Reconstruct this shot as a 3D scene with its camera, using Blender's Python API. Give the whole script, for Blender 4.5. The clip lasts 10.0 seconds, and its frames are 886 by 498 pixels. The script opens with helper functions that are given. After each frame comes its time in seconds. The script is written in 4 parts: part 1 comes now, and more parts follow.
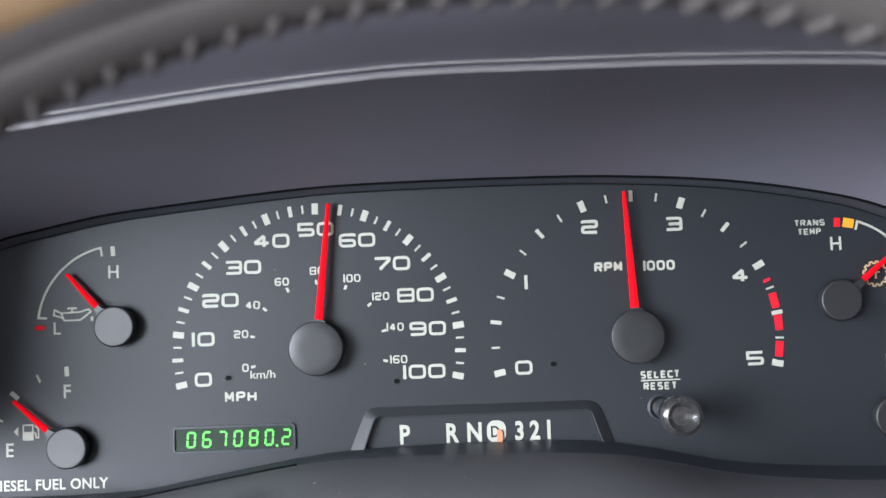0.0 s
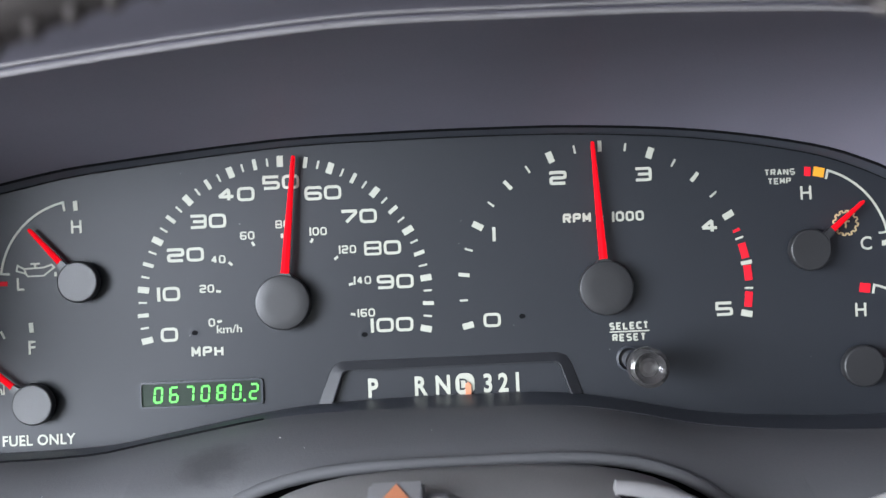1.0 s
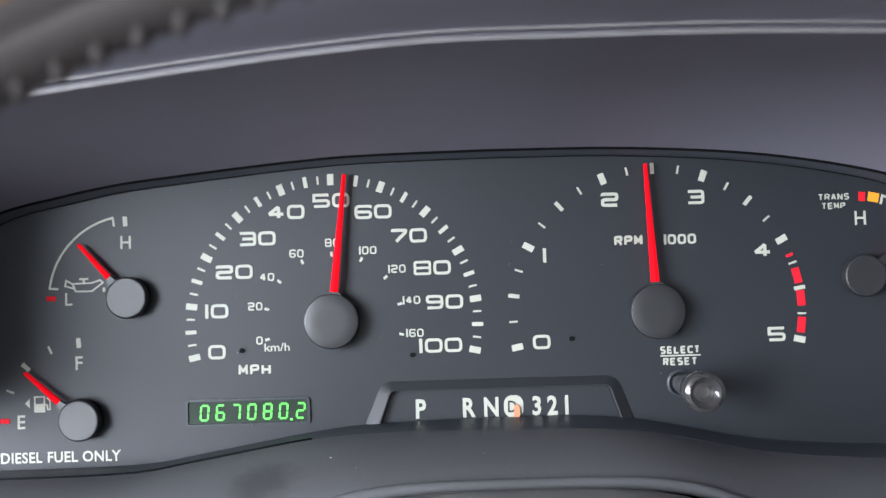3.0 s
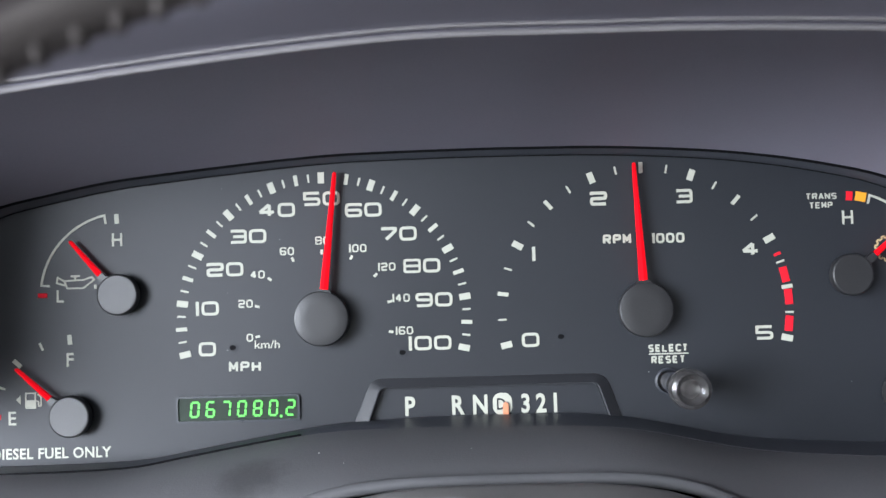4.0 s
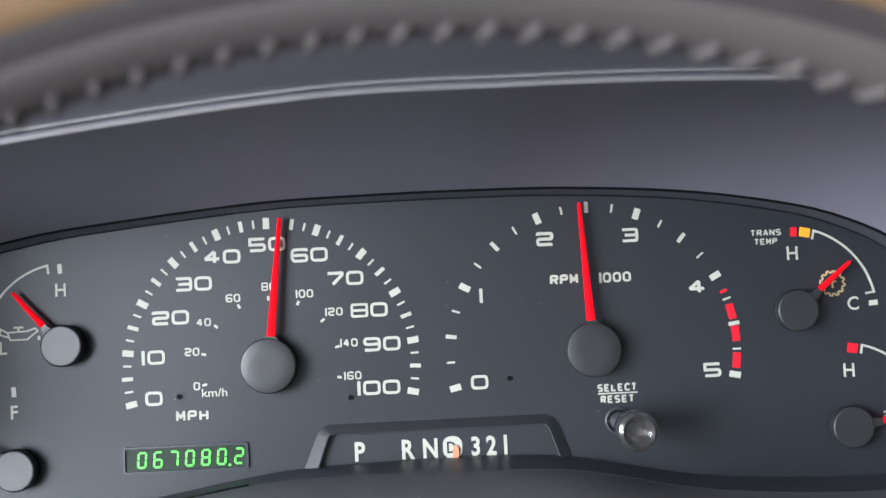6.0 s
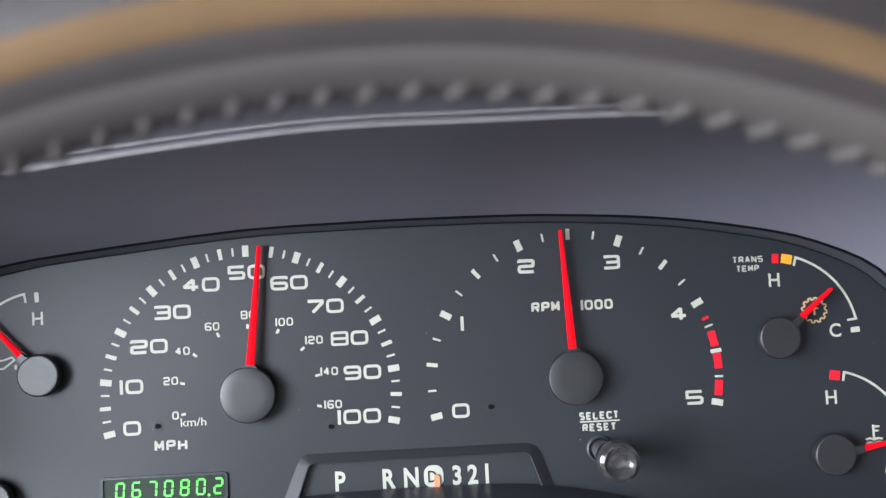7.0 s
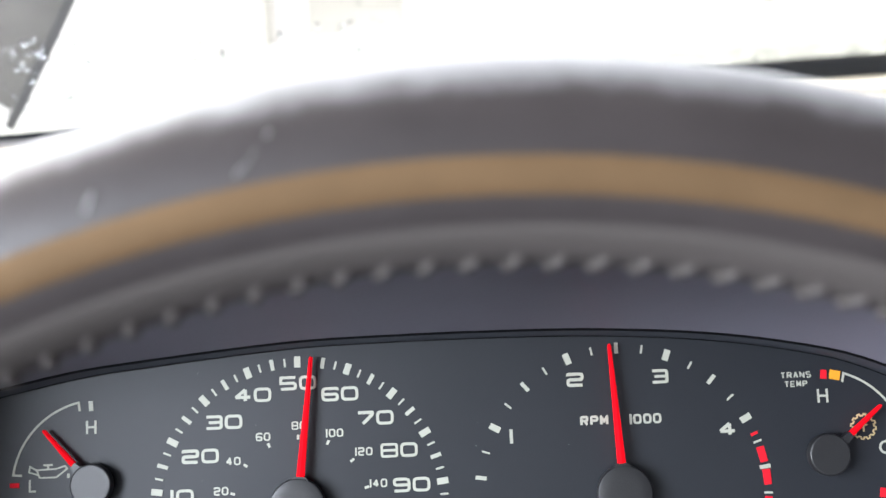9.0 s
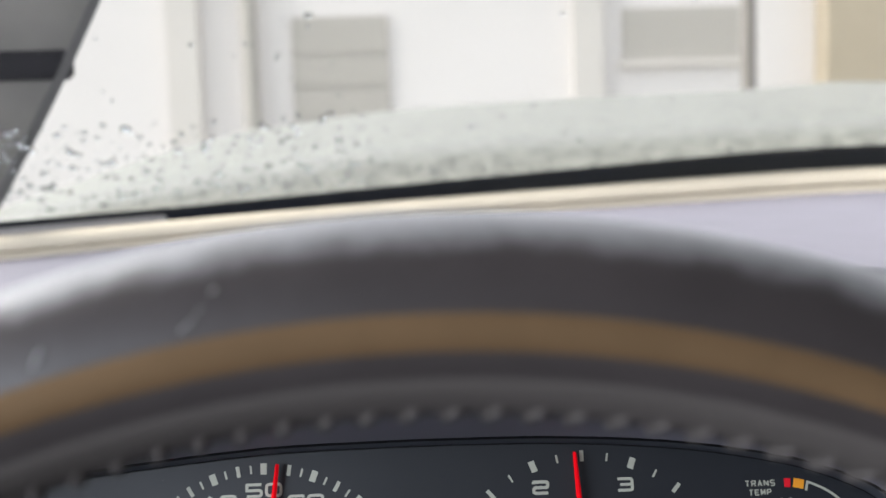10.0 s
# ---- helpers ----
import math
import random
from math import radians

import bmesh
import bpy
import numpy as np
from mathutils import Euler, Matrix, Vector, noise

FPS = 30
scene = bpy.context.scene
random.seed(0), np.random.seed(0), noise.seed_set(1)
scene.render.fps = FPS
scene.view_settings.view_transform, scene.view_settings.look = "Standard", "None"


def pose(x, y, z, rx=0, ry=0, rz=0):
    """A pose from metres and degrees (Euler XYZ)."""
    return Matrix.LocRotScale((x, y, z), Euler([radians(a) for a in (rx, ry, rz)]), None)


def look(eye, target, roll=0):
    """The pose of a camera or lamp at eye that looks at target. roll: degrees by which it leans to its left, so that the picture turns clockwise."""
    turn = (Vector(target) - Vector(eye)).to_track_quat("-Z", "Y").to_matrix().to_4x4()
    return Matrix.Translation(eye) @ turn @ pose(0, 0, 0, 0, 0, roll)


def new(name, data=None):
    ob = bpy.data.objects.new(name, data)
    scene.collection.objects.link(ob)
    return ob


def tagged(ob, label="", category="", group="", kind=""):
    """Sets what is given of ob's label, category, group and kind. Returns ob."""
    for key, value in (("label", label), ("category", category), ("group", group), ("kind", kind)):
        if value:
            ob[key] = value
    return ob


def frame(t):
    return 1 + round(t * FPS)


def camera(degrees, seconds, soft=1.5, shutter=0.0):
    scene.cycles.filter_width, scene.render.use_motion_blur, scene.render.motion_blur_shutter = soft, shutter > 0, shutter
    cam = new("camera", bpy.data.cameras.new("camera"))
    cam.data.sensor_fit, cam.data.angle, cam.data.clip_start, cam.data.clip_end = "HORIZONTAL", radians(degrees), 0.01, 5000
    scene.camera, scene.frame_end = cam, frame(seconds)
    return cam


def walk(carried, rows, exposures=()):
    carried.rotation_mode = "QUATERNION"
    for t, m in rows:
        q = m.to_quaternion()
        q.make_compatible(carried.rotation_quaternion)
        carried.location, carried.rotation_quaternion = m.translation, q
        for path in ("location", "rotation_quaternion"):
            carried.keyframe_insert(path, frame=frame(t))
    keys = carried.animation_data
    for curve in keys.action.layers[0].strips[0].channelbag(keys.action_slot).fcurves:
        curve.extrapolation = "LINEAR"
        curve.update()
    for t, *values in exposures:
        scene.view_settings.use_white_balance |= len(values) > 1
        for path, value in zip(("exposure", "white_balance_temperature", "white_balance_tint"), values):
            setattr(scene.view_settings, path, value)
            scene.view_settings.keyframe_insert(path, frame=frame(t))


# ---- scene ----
cam = camera(43.3, 10.0, soft=1.15)
cam.data.dof.use_dof = True
cam.data.dof.focus_distance = 0.37
cam.data.dof.aperture_fstop = 12.0
PATH = [
    (0, pose(0.0505, -0.3920, 1.5563, 75.742, 2.157, -0.100)),
    (0.5, pose(0.0565, -0.3890, 1.5564, 73.548, 2.264, -0.636)),
    (1, pose(0.0586, -0.3878, 1.5559, 73.123, 2.410, -0.746)),
    (1.5, pose(0.0512, -0.3818, 1.5466, 72.827, 2.309, -0.620)),
    (2, pose(0.0473, -0.3854, 1.5495, 72.760, 2.177, -0.294)),
    (2.5, pose(0.0470, -0.3847, 1.5567, 72.889, 1.907, -0.062)),
    (2.7, pose(0.0451, -0.3844, 1.5552, 73.397, 1.892, 0.013)),
    (3.8, pose(0.0465, -0.3909, 1.5539, 75.698, 1.751, 0.326)),
    (4, pose(0.0488, -0.3888, 1.5513, 74.811, 1.712, 0.166)),
    (4.5, pose(0.0544, -0.3891, 1.5603, 74.794, 2.015, -0.618)),
    (5, pose(0.0561, -0.3869, 1.5603, 74.753, 2.291, -0.521)),
    (5.5, pose(0.0600, -0.3852, 1.5612, 75.000, 2.317, -1.221)),
    (6.8, pose(0.0579, -0.3836, 1.5660, 75.612, 2.584, -1.589)),
    (7, pose(0.0626, -0.3805, 1.5690, 75.588, 2.385, -1.985)),
    (7.5, pose(0.0622, -0.3820, 1.5731, 76.140, 2.382, -1.807)),
    (8, pose(0.0603, -0.3837, 1.5705, 76.407, 2.304, -1.604)),
    (8.5, pose(0.0664, -0.3850, 1.5785, 77.780, 2.226, -1.587)),
    (9, pose(0.0513, -0.3828, 1.5830, 79.652, 2.098, -0.967)),
    (9.5, pose(0.0584, -0.3769, 1.5882, 81.508, 1.934, -1.388)),
    (10, pose(0.0582, -0.3867, 1.5946, 83.616, 1.714, -1.692)),
]
walk(cam, PATH, exposures=[(0, 2.67), (6.8, 2.66), (7.5, 2.60), (8.0, 2.71), (8.5, 2.69), (9.0, 2.61), (9.5, 2.09), (10.0, 1.54)])

# ---- light ----
world = bpy.data.worlds.new("overcast_sky")
scene.world = world
world.use_nodes = True
wn = world.node_tree.nodes
sky = wn.new("ShaderNodeTexSky")
sky.sky_type = "NISHITA"
sky.sun_disc = False
sky.sun_elevation, sky.sun_rotation = radians(50), radians(-70)
sky.dust_density, sky.air_density = 4.0, 1.2
sky_grey = wn.new("ShaderNodeHueSaturation")
sky_grey.inputs["Saturation"].default_value = 0.25
world.node_tree.links.new(sky.outputs[0], sky_grey.inputs["Color"])
world.node_tree.links.new(sky_grey.outputs[0], wn["Background"].inputs[0])
wn["Background"].inputs[1].default_value = 0.15

sun = new("sun", bpy.data.lights.new("sun", "SUN"))
sun.data.energy, sun.data.angle, sun.data.color = 1.5, radians(25), (1.0, 0.97, 0.93)
sun.matrix_world = look((-3.0, -0.6, 4.2), (0, 0, 0))


def window_light(name, at, target, w, h, power):
    """The sky's light that comes in by a side window's opening."""
    lamp = new(name, bpy.data.lights.new(name, "AREA"))
    lamp.data.shape, lamp.data.size, lamp.data.size_y, lamp.data.energy = "RECTANGLE", w, h, power
    lamp.data.color = (0.82, 0.885, 1.0)
    lamp.matrix_world = look(at, target)
    return lamp


window_light("side_window_light", (-0.62, -0.68, 1.69), (0.05, -0.05, 1.44), 0.62, 0.42, 4.7)
window_light("rear_door_window_light", (-0.62, -1.32, 1.82), (0.00, -0.05, 1.44), 0.52, 0.36, 0.75)
window_light("rear_window_light", (-0.28, -1.68, 1.84), (0.05, -0.1, 1.46), 0.5, 0.34, 0.05)

# ---- materials ----
def material(name, color, rough=0.6, metal=0.0, bump=0.0, bump_scale=900.0, vary=0.12, vary_scale=14.0, spec=0.5, emit=None, emit_strength=0.0, relief=0.0004):
    """A surface with a broad variation of tone and a fine grain that also shifts its gloss and relief."""
    m = bpy.data.materials.new(name)
    m.use_nodes = True
    n, l = m.node_tree.nodes, m.node_tree.links
    b = n["Principled BSDF"]
    co = n.new("ShaderNodeTexCoord")
    big, fine = n.new("ShaderNodeTexNoise"), n.new("ShaderNodeTexNoise")
    big.inputs["Scale"].default_value, big.inputs["Detail"].default_value = vary_scale, 6.0
    fine.inputs["Scale"].default_value, fine.inputs["Detail"].default_value = bump_scale, 3.0
    l.new(co.outputs["Object"], big.inputs["Vector"])
    l.new(co.outputs["Object"], fine.inputs["Vector"])
    mix = n.new("ShaderNodeMix")
    mix.data_type = "RGBA"
    mix.inputs["A"].default_value = (*[c * (1 - vary) for c in color], 1)
    mix.inputs["B"].default_value = (*[min(1, c * (1 + vary)) for c in color], 1)
    l.new(big.outputs["Fac"], mix.inputs["Factor"])
    l.new(mix.outputs["Result"], b.inputs["Base Color"])
    rr = n.new("ShaderNodeMapRange")
    rr.inputs["To Min"].default_value, rr.inputs["To Max"].default_value = max(0.02, rough - 0.08), min(1, rough + 0.08)
    l.new(fine.outputs["Fac"], rr.inputs["Value"])
    l.new(rr.outputs["Result"], b.inputs["Roughness"])
    b.inputs["Metallic"].default_value = metal
    b.inputs["Specular IOR Level"].default_value = spec
    if bump:
        bp = n.new("ShaderNodeBump")
        bp.inputs["Strength"].default_value, bp.inputs["Distance"].default_value = bump, relief
        l.new(fine.outputs["Fac"], bp.inputs["Height"])
        l.new(bp.outputs["Normal"], b.inputs["Normal"])
    if emit:
        b.inputs["Emission Color"].default_value = (*emit, 1)
        b.inputs["Emission Strength"].default_value = emit_strength
    return m


def glass(name, tint=(1, 1, 1), gloss=0.06, rough=0.02):
    m = bpy.data.materials.new(name)
    m.use_nodes = True
    n, l = m.node_tree.nodes, m.node_tree.links
    n.remove(n["Principled BSDF"])
    t, g, mx = n.new("ShaderNodeBsdfTransparent"), n.new("ShaderNodeBsdfGlossy"), n.new("ShaderNodeMixShader")
    t.inputs["Color"].default_value = (*tint, 1)
    g.inputs["Roughness"].default_value = rough
    mx.inputs["Fac"].default_value = gloss
    l.new(t.outputs[0], mx.inputs[1])
    l.new(g.outputs[0], mx.inputs[2])
    l.new(mx.outputs[0], n["Material Output"].inputs["Surface"])
    return m


FACE = material("gauge_face_black", (0.0156, 0.0178, 0.0224), 0.50, bump=0.12, bump_scale=2500, vary=0.08, vary_scale=25, spec=0.42)
BEZEL = material("bezel_black_plastic", (0.036, 0.039, 0.047), 0.45, bump=0.15, bump_scale=1600)
HUB = material("hub_cap_plastic", (0.022, 0.022, 0.023), 0.42, bump=0.1, bump_scale=1800)
WHITE = material("printed_white", (0.46, 0.465, 0.39), 0.6, vary=0.06)
WARM = material("printed_amber_lamp", (0.55, 0.42, 0.22), 0.6, vary=0.05)
REDMARK = material("printed_red", (0.72, 0.016, 0.030), 0.8, vary=0.05, spec=0.1)
ORANGE = material("printed_orange", (0.9, 0.36, 0.02), 0.6, vary=0.05)
NEEDLE = material("needle_red", (0.80, 0.004, 0.010), 0.8, vary=0.04, spec=0.05, emit=(1.0, 0.005, 0.02), emit_strength=0.055)
DASH = material("dash_charcoal_vinyl", (0.149, 0.142, 0.171), 0.66, spec=0.4, bump=0.2, bump_scale=1100, vary=0.14)
DASHLIP = material("dash_lip_pale_edge", (0.19, 0.18, 0.183), 0.75, spec=0.25, bump=0.1, bump_scale=900, vary=0.2, vary_scale=60)
LOWER = material("lower_slate_plastic", (0.094, 0.094, 0.099), 0.62, bump=0.14, bump_scale=1100, vary=0.26)
SATIN = material("satin_grey_frame", (0.020, 0.021, 0.024), 0.50, bump=0.05, bump_scale=1500)
DUST = material("pale_dust", (0.32, 0.32, 0.31), 0.9)
SHROUD = material("column_grey_plastic", (0.195, 0.188, 0.19), 0.65, spec=0.3, bump=0.3, bump_scale=1200, vary=0.15)
LEATHER = material("rim_dark_leather", (0.034, 0.0285, 0.028), 0.44, spec=0.4, bump=0.25, bump_scale=420, vary=0.3, vary_scale=60)
LEATHER.node_tree.nodes["Principled BSDF"].inputs["Sheen Weight"].default_value = 0.25
LEATHER.node_tree.nodes["Principled BSDF"].inputs["Coat Weight"].default_value = 0.1
LEATHER.node_tree.nodes["Principled BSDF"].inputs["Coat Roughness"].default_value = 0.3
LEATHER.node_tree.nodes["Principled BSDF"].inputs["Coat IOR"].default_value = 1.5
LEATHER.node_tree.nodes["Principled BSDF"].inputs["Sheen Roughness"].default_value = 0.28
TAN = material("rim_tan_band", (0.110, 0.068, 0.034), 0.8, spec=0.15, bump=0.4, bump_scale=800, vary=0.2, vary_scale=70)
THREAD = material("grey_lacing", (0.056, 0.048, 0.044), 0.75, bump=0.3, bump_scale=1500)
LCDBACK = material("lcd_backing", (0.017, 0.026, 0.019), 0.5, spec=0.2, vary=0.6, vary_scale=160, emit=(0.05, 0.4, 0.06), emit_strength=0.003)
LCDON = material("lcd_lit_segment", (0.1, 0.5, 0.1), 0.5, vary=0.4, vary_scale=300, emit=(0.13, 1.0, 0.035), emit_strength=0.10)
CREAM = material("windshield_base_trim", (0.62, 0.55, 0.43), 0.5, bump=0.2, bump_scale=400)
FRIT = material("black_glass_border", (0.008, 0.012, 0.020), 0.3)
RUBBER = material("wiper_rubber", (0.07, 0.067, 0.062), 0.6)
ARM = material("wiper_arm_weathered", (0.15, 0.14, 0.122), 0.6, vary=0.2, vary_scale=30)
# Near-black of seams and black parts, also the shade painted into openings.
NEAR_BLACK = material("near_black", (0.003, 0.003, 0.004), 0.8, spec=0.15)
BUTTON = material("hazard_button_grey", (0.22, 0.218, 0.228), 0.6)
HAZARD = material("hazard_orange", (0.66, 0.25, 0.13), 0.5)
PALEGREY = material("pale_grey_plastic", (0.42, 0.41, 0.41), 0.4, vary=0.1)
CARPET = material("pale_grey_cab_lining", (0.22, 0.215, 0.23), 0.9, bump=0.4, bump_scale=500, vary=0.15)
FLOORING = material("dark_cab_carpet", (0.09, 0.088, 0.094), 0.95, bump=0.4, bump_scale=500, vary=0.2)
LINER = material("cab_liner", (0.13, 0.128, 0.13), 0.85, bump=0.3)
GLASS = glass("windshield_glass", (0.93, 0.95, 0.94), 0.05)
CLEAR = bpy.data.materials.new("clear_knob_plastic")
CLEAR.use_nodes = True
cb = CLEAR.node_tree.nodes["Principled BSDF"]
cb.inputs["Transmission Weight"].default_value, cb.inputs["Roughness"].default_value, cb.inputs["IOR"].default_value = 0.92, 0.05, 1.49
cb.inputs["Base Color"].default_value = (0.40, 0.385, 0.385, 1)

def stained(m, at, size, keep):
    """Darkens a material by a greasy smudge with a ragged edge at a place of the object."""
    n, l = m.node_tree.nodes, m.node_tree.links
    co, off, length, rag, add, fade, mul = [n.new("ShaderNode" + k) for k in ("TexCoord", "VectorMath", "VectorMath", "TexNoise", "Math", "MapRange", "VectorMath")]
    scaled = n.new("ShaderNodeVectorMath")
    off.operation, scaled.operation, length.operation, add.operation, mul.operation = "SUBTRACT", "DIVIDE", "LENGTH", "ADD", "SCALE"
    off.inputs[1].default_value, scaled.inputs[1].default_value = at, size
    rag.inputs["Scale"].default_value, rag.inputs["Detail"].default_value = 180.0, 4.0
    fade.inputs["From Min"].default_value, fade.inputs["From Max"].default_value = 1.0, 1.7
    fade.inputs["To Min"].default_value, fade.inputs["To Max"].default_value = keep, 1.0
    l.new(co.outputs["Object"], off.inputs[0])
    l.new(co.outputs["Object"], rag.inputs["Vector"])
    l.new(off.outputs["Vector"], scaled.inputs[0])
    l.new(scaled.outputs["Vector"], length.inputs[0])
    l.new(length.outputs["Value"], add.inputs[0])
    l.new(rag.outputs["Fac"], add.inputs[1])
    l.new(add.outputs["Value"], fade.inputs["Value"])
    base = n["Principled BSDF"].inputs["Base Color"]
    l.new(base.links[0].from_socket, mul.inputs[0])
    l.new(fade.outputs["Result"], mul.inputs["Scale"])
    l.new(mul.outputs["Vector"], base)


stained(LOWER, (-0.0177, -0.0523, -0.0484), (0.011, 0.012, 0.010), 0.62)

# ---- building helpers ----
TILT = Matrix.Translation((0, 0, 1.42)) @ Matrix.Rotation(radians(-18), 4, "X")
MM = 0.001


def mesh_of(name, bm, mats, smooth=None):
    bmesh.ops.recalc_face_normals(bm, faces=bm.faces)
    me = bpy.data.meshes.new(name)
    bm.to_mesh(me)
    bm.free()
    for m in mats if isinstance(mats, (list, tuple)) else [mats]:
        me.materials.append(m)
    if smooth:
        me.polygons.foreach_set("use_smooth", [True] * len(me.polygons))
        me.set_sharp_from_angle(angle=radians(smooth))
    return me


def part(name, bm, mats, parent, label="", smooth=None, at=None):
    """One mesh object under a thing or a part."""
    ob = new(name, mesh_of(name, bm, mats, smooth) if isinstance(bm, bmesh.types.BMesh) else bm)
    ob.parent = parent
    if at is not None:
        ob.matrix_basis = at
    return tagged(ob, label=label)


def thing(name, label, category, at=TILT, group="", kind=""):
    ob = new(name)
    ob.empty_display_size = 0.02
    ob.matrix_basis = at
    return tagged(ob, label, category, group, kind)


def prism(bm, pts, y0, y1):
    """A plate with the outline pts in x and z, from y0 (front) to y1."""
    a = [bm.verts.new((x, y0, z)) for x, z in pts]
    b = [bm.verts.new((x, y1, z)) for x, z in pts]
    bm.faces.new(a)
    bm.faces.new(b[::-1])
    for i in range(len(pts)):
        j = (i + 1) % len(pts)
        bm.faces.new((a[i], a[j], b[j], b[i]))
    return bm


def rounded(w, h, r, n=4, cx=0.0, cz=0.0):
    """The outline of a rectangle with rounded corners."""
    out = []
    for k, (sx, sz) in enumerate(((1, 1), (-1, 1), (-1, -1), (1, -1))):
        for i in range(n + 1):
            a = radians(90 * k + 90 * i / n)
            out.append((cx + sx * (w / 2 - r) + r * math.cos(a), cz + sz * (h / 2 - r) + r * math.sin(a)))
    return out


def lathe(bm, profile, n=48, m=Matrix.Identity(4)):
    """A body turned about the y axis: profile of (radius, y)."""
    rings = []
    for r, y in profile:
        if r < 1e-7:
            rings.append([bm.verts.new(m @ Vector((0, y, 0)))])
        else:
            rings.append([bm.verts.new(m @ Vector((r * math.cos(2 * math.pi * i / n), y, r * math.sin(2 * math.pi * i / n)))) for i in range(n)])
    for a, b in zip(rings, rings[1:]):
        for i in range(n):
            j = (i + 1) % n
            if len(a) == 1:
                bm.faces.new((a[0], b[i], b[j]))
            elif len(b) == 1:
                bm.faces.new((a[i], a[j], b[0]))
            else:
                bm.faces.new((a[i], a[j], b[j], b[i]))
    return bm


def tube(bm, pts, r, n=10, caps=True):
    """A round rod along pts; r is one radius or one for each point."""
    pts = [Vector(p) for p in pts]
    rs = r if isinstance(r, (list, tuple)) else [r] * len(pts)
    rings, side = [], None
    for i, p in enumerate(pts):
        d = (pts[min(i + 1, len(pts) - 1)] - pts[max(i - 1, 0)]).normalized()
        if side is None:
            side = d.orthogonal().normalized()
        side = (side - d * side.dot(d)).normalized()
        up = d.cross(side)
        rings.append([bm.verts.new(p + rs[i] * (math.cos(a) * side + math.sin(a) * up)) for a in (2 * math.pi * k / n for k in range(n))])
    for a, b in zip(rings, rings[1:]):
        for k in range(n):
            bm.faces.new((a[k], a[(k + 1) % n], b[(k + 1) % n], b[k]))
    if caps:
        bm.faces.new(rings[0][::-1])
        bm.faces.new(rings[-1])
    return bm


def loft(bm, rows, closed=False):
    """A sheet through rows of points."""
    vs = [[bm.verts.new(p) for p in row] for row in rows]
    n = len(rows[0])
    for a, b in zip(vs, vs[1:]):
        for i in range(n if closed else n - 1):
            j = (i + 1) % n
            bm.faces.new((a[i], a[j], b[j], b[i]))
    return bm


def block(bm, x0, x1, y0, y1, z0, z1):
    vs = [bm.verts.new((x, y, z)) for x in (x0, x1) for y in (y0, y1) for z in (z0, z1)]
    for f in ((0, 1, 3, 2), (4, 6, 7, 5), (0, 4, 5, 1), (2, 3, 7, 6), (0, 2, 6, 4), (1, 5, 7, 3)):
        bm.faces.new([vs[i] for i in f])
    return bm


def bevelled(bm, width, segments=2):
    bmesh.ops.bevel(bm, geom=bm.edges[:], offset=width, segments=segments, affect="EDGES", clamp_overlap=True)
    return bm


def rounded_path(pts, r, closed):
    """The polyline with its corners rounded by r."""
    pts, out = [Vector(p) for p in pts], []
    for i, p in enumerate(pts):
        if not closed and i in (0, len(pts) - 1):
            out.append(p)
            continue
        a, b = pts[i - 1] - p, pts[(i + 1) % len(pts)] - p
        k = min(r, a.length * 0.48, b.length * 0.48)
        s, e = p + a.normalized() * k, p + b.normalized() * k
        for q in range(5):
            t = q / 4
            out.append((1 - t) ** 2 * s + 2 * t * (1 - t) * p + t * t * e)
    return out


def ribbon(bm, pts, w, closed=False, y=-0.0003, depth=0.0003):
    """A printed stroke of width w along pts in x and z."""
    n, left, right = len(pts), [], []
    for i, p in enumerate(pts):
        a = pts[i - 1] if closed or i else p
        b = pts[(i + 1) % n] if closed or i < n - 1 else p
        d1, d2 = (p - a), (b - p)
        d1 = d1.normalized() if d1.length > 1e-9 else d2.normalized()
        d2 = d2.normalized() if d2.length > 1e-9 else d1
        t = (d1 + d2).normalized() if (d1 + d2).length > 1e-6 else d1
        nrm = Vector((-t.y, t.x))
        k = w / 2 / max(0.5, nrm.dot(Vector((-d1.y, d1.x))))
        left.append(p + nrm * k)
        right.append(p - nrm * k)
    rows = [[(q.x, y, q.y) for q in left], [(q.x, y, q.y) for q in right], [(q.x, y + depth, q.y) for q in right], [(q.x, y + depth, q.y) for q in left]]
    loft(bm, rows + rows[:1], closed)
    return bm


# Wide square numerals: strokes on a 6 by 6 grid, x then z; a star closes a stroke.
GLYPH = {"0": "*00606606", "1": "3036", "2": "05066663030060", "3": "06666000 1363", "4": "4046 4602 0262",
         "5": "660603 03636000", "6": "65660600606303", "7": "06666520", "8": "*00036360 03066663", "9": "630306666000",
         "A": "003660 1252", "C": "656606006061", "D": "*000646646240", "E": "66060060 0353", "F": "660600 0353", "H": "0006 6066 0363", "I": "3036", "L": "060060",
         "M": "0006326660", "N": "00066066", "O": "*00606606", "P": "0006666303", "R": "0006666303 3360", "S": "660603636000", "T": "0666 3630", "U": "06006066",
         "Y": "0633 6633 3330", "x": "0044 0440"}


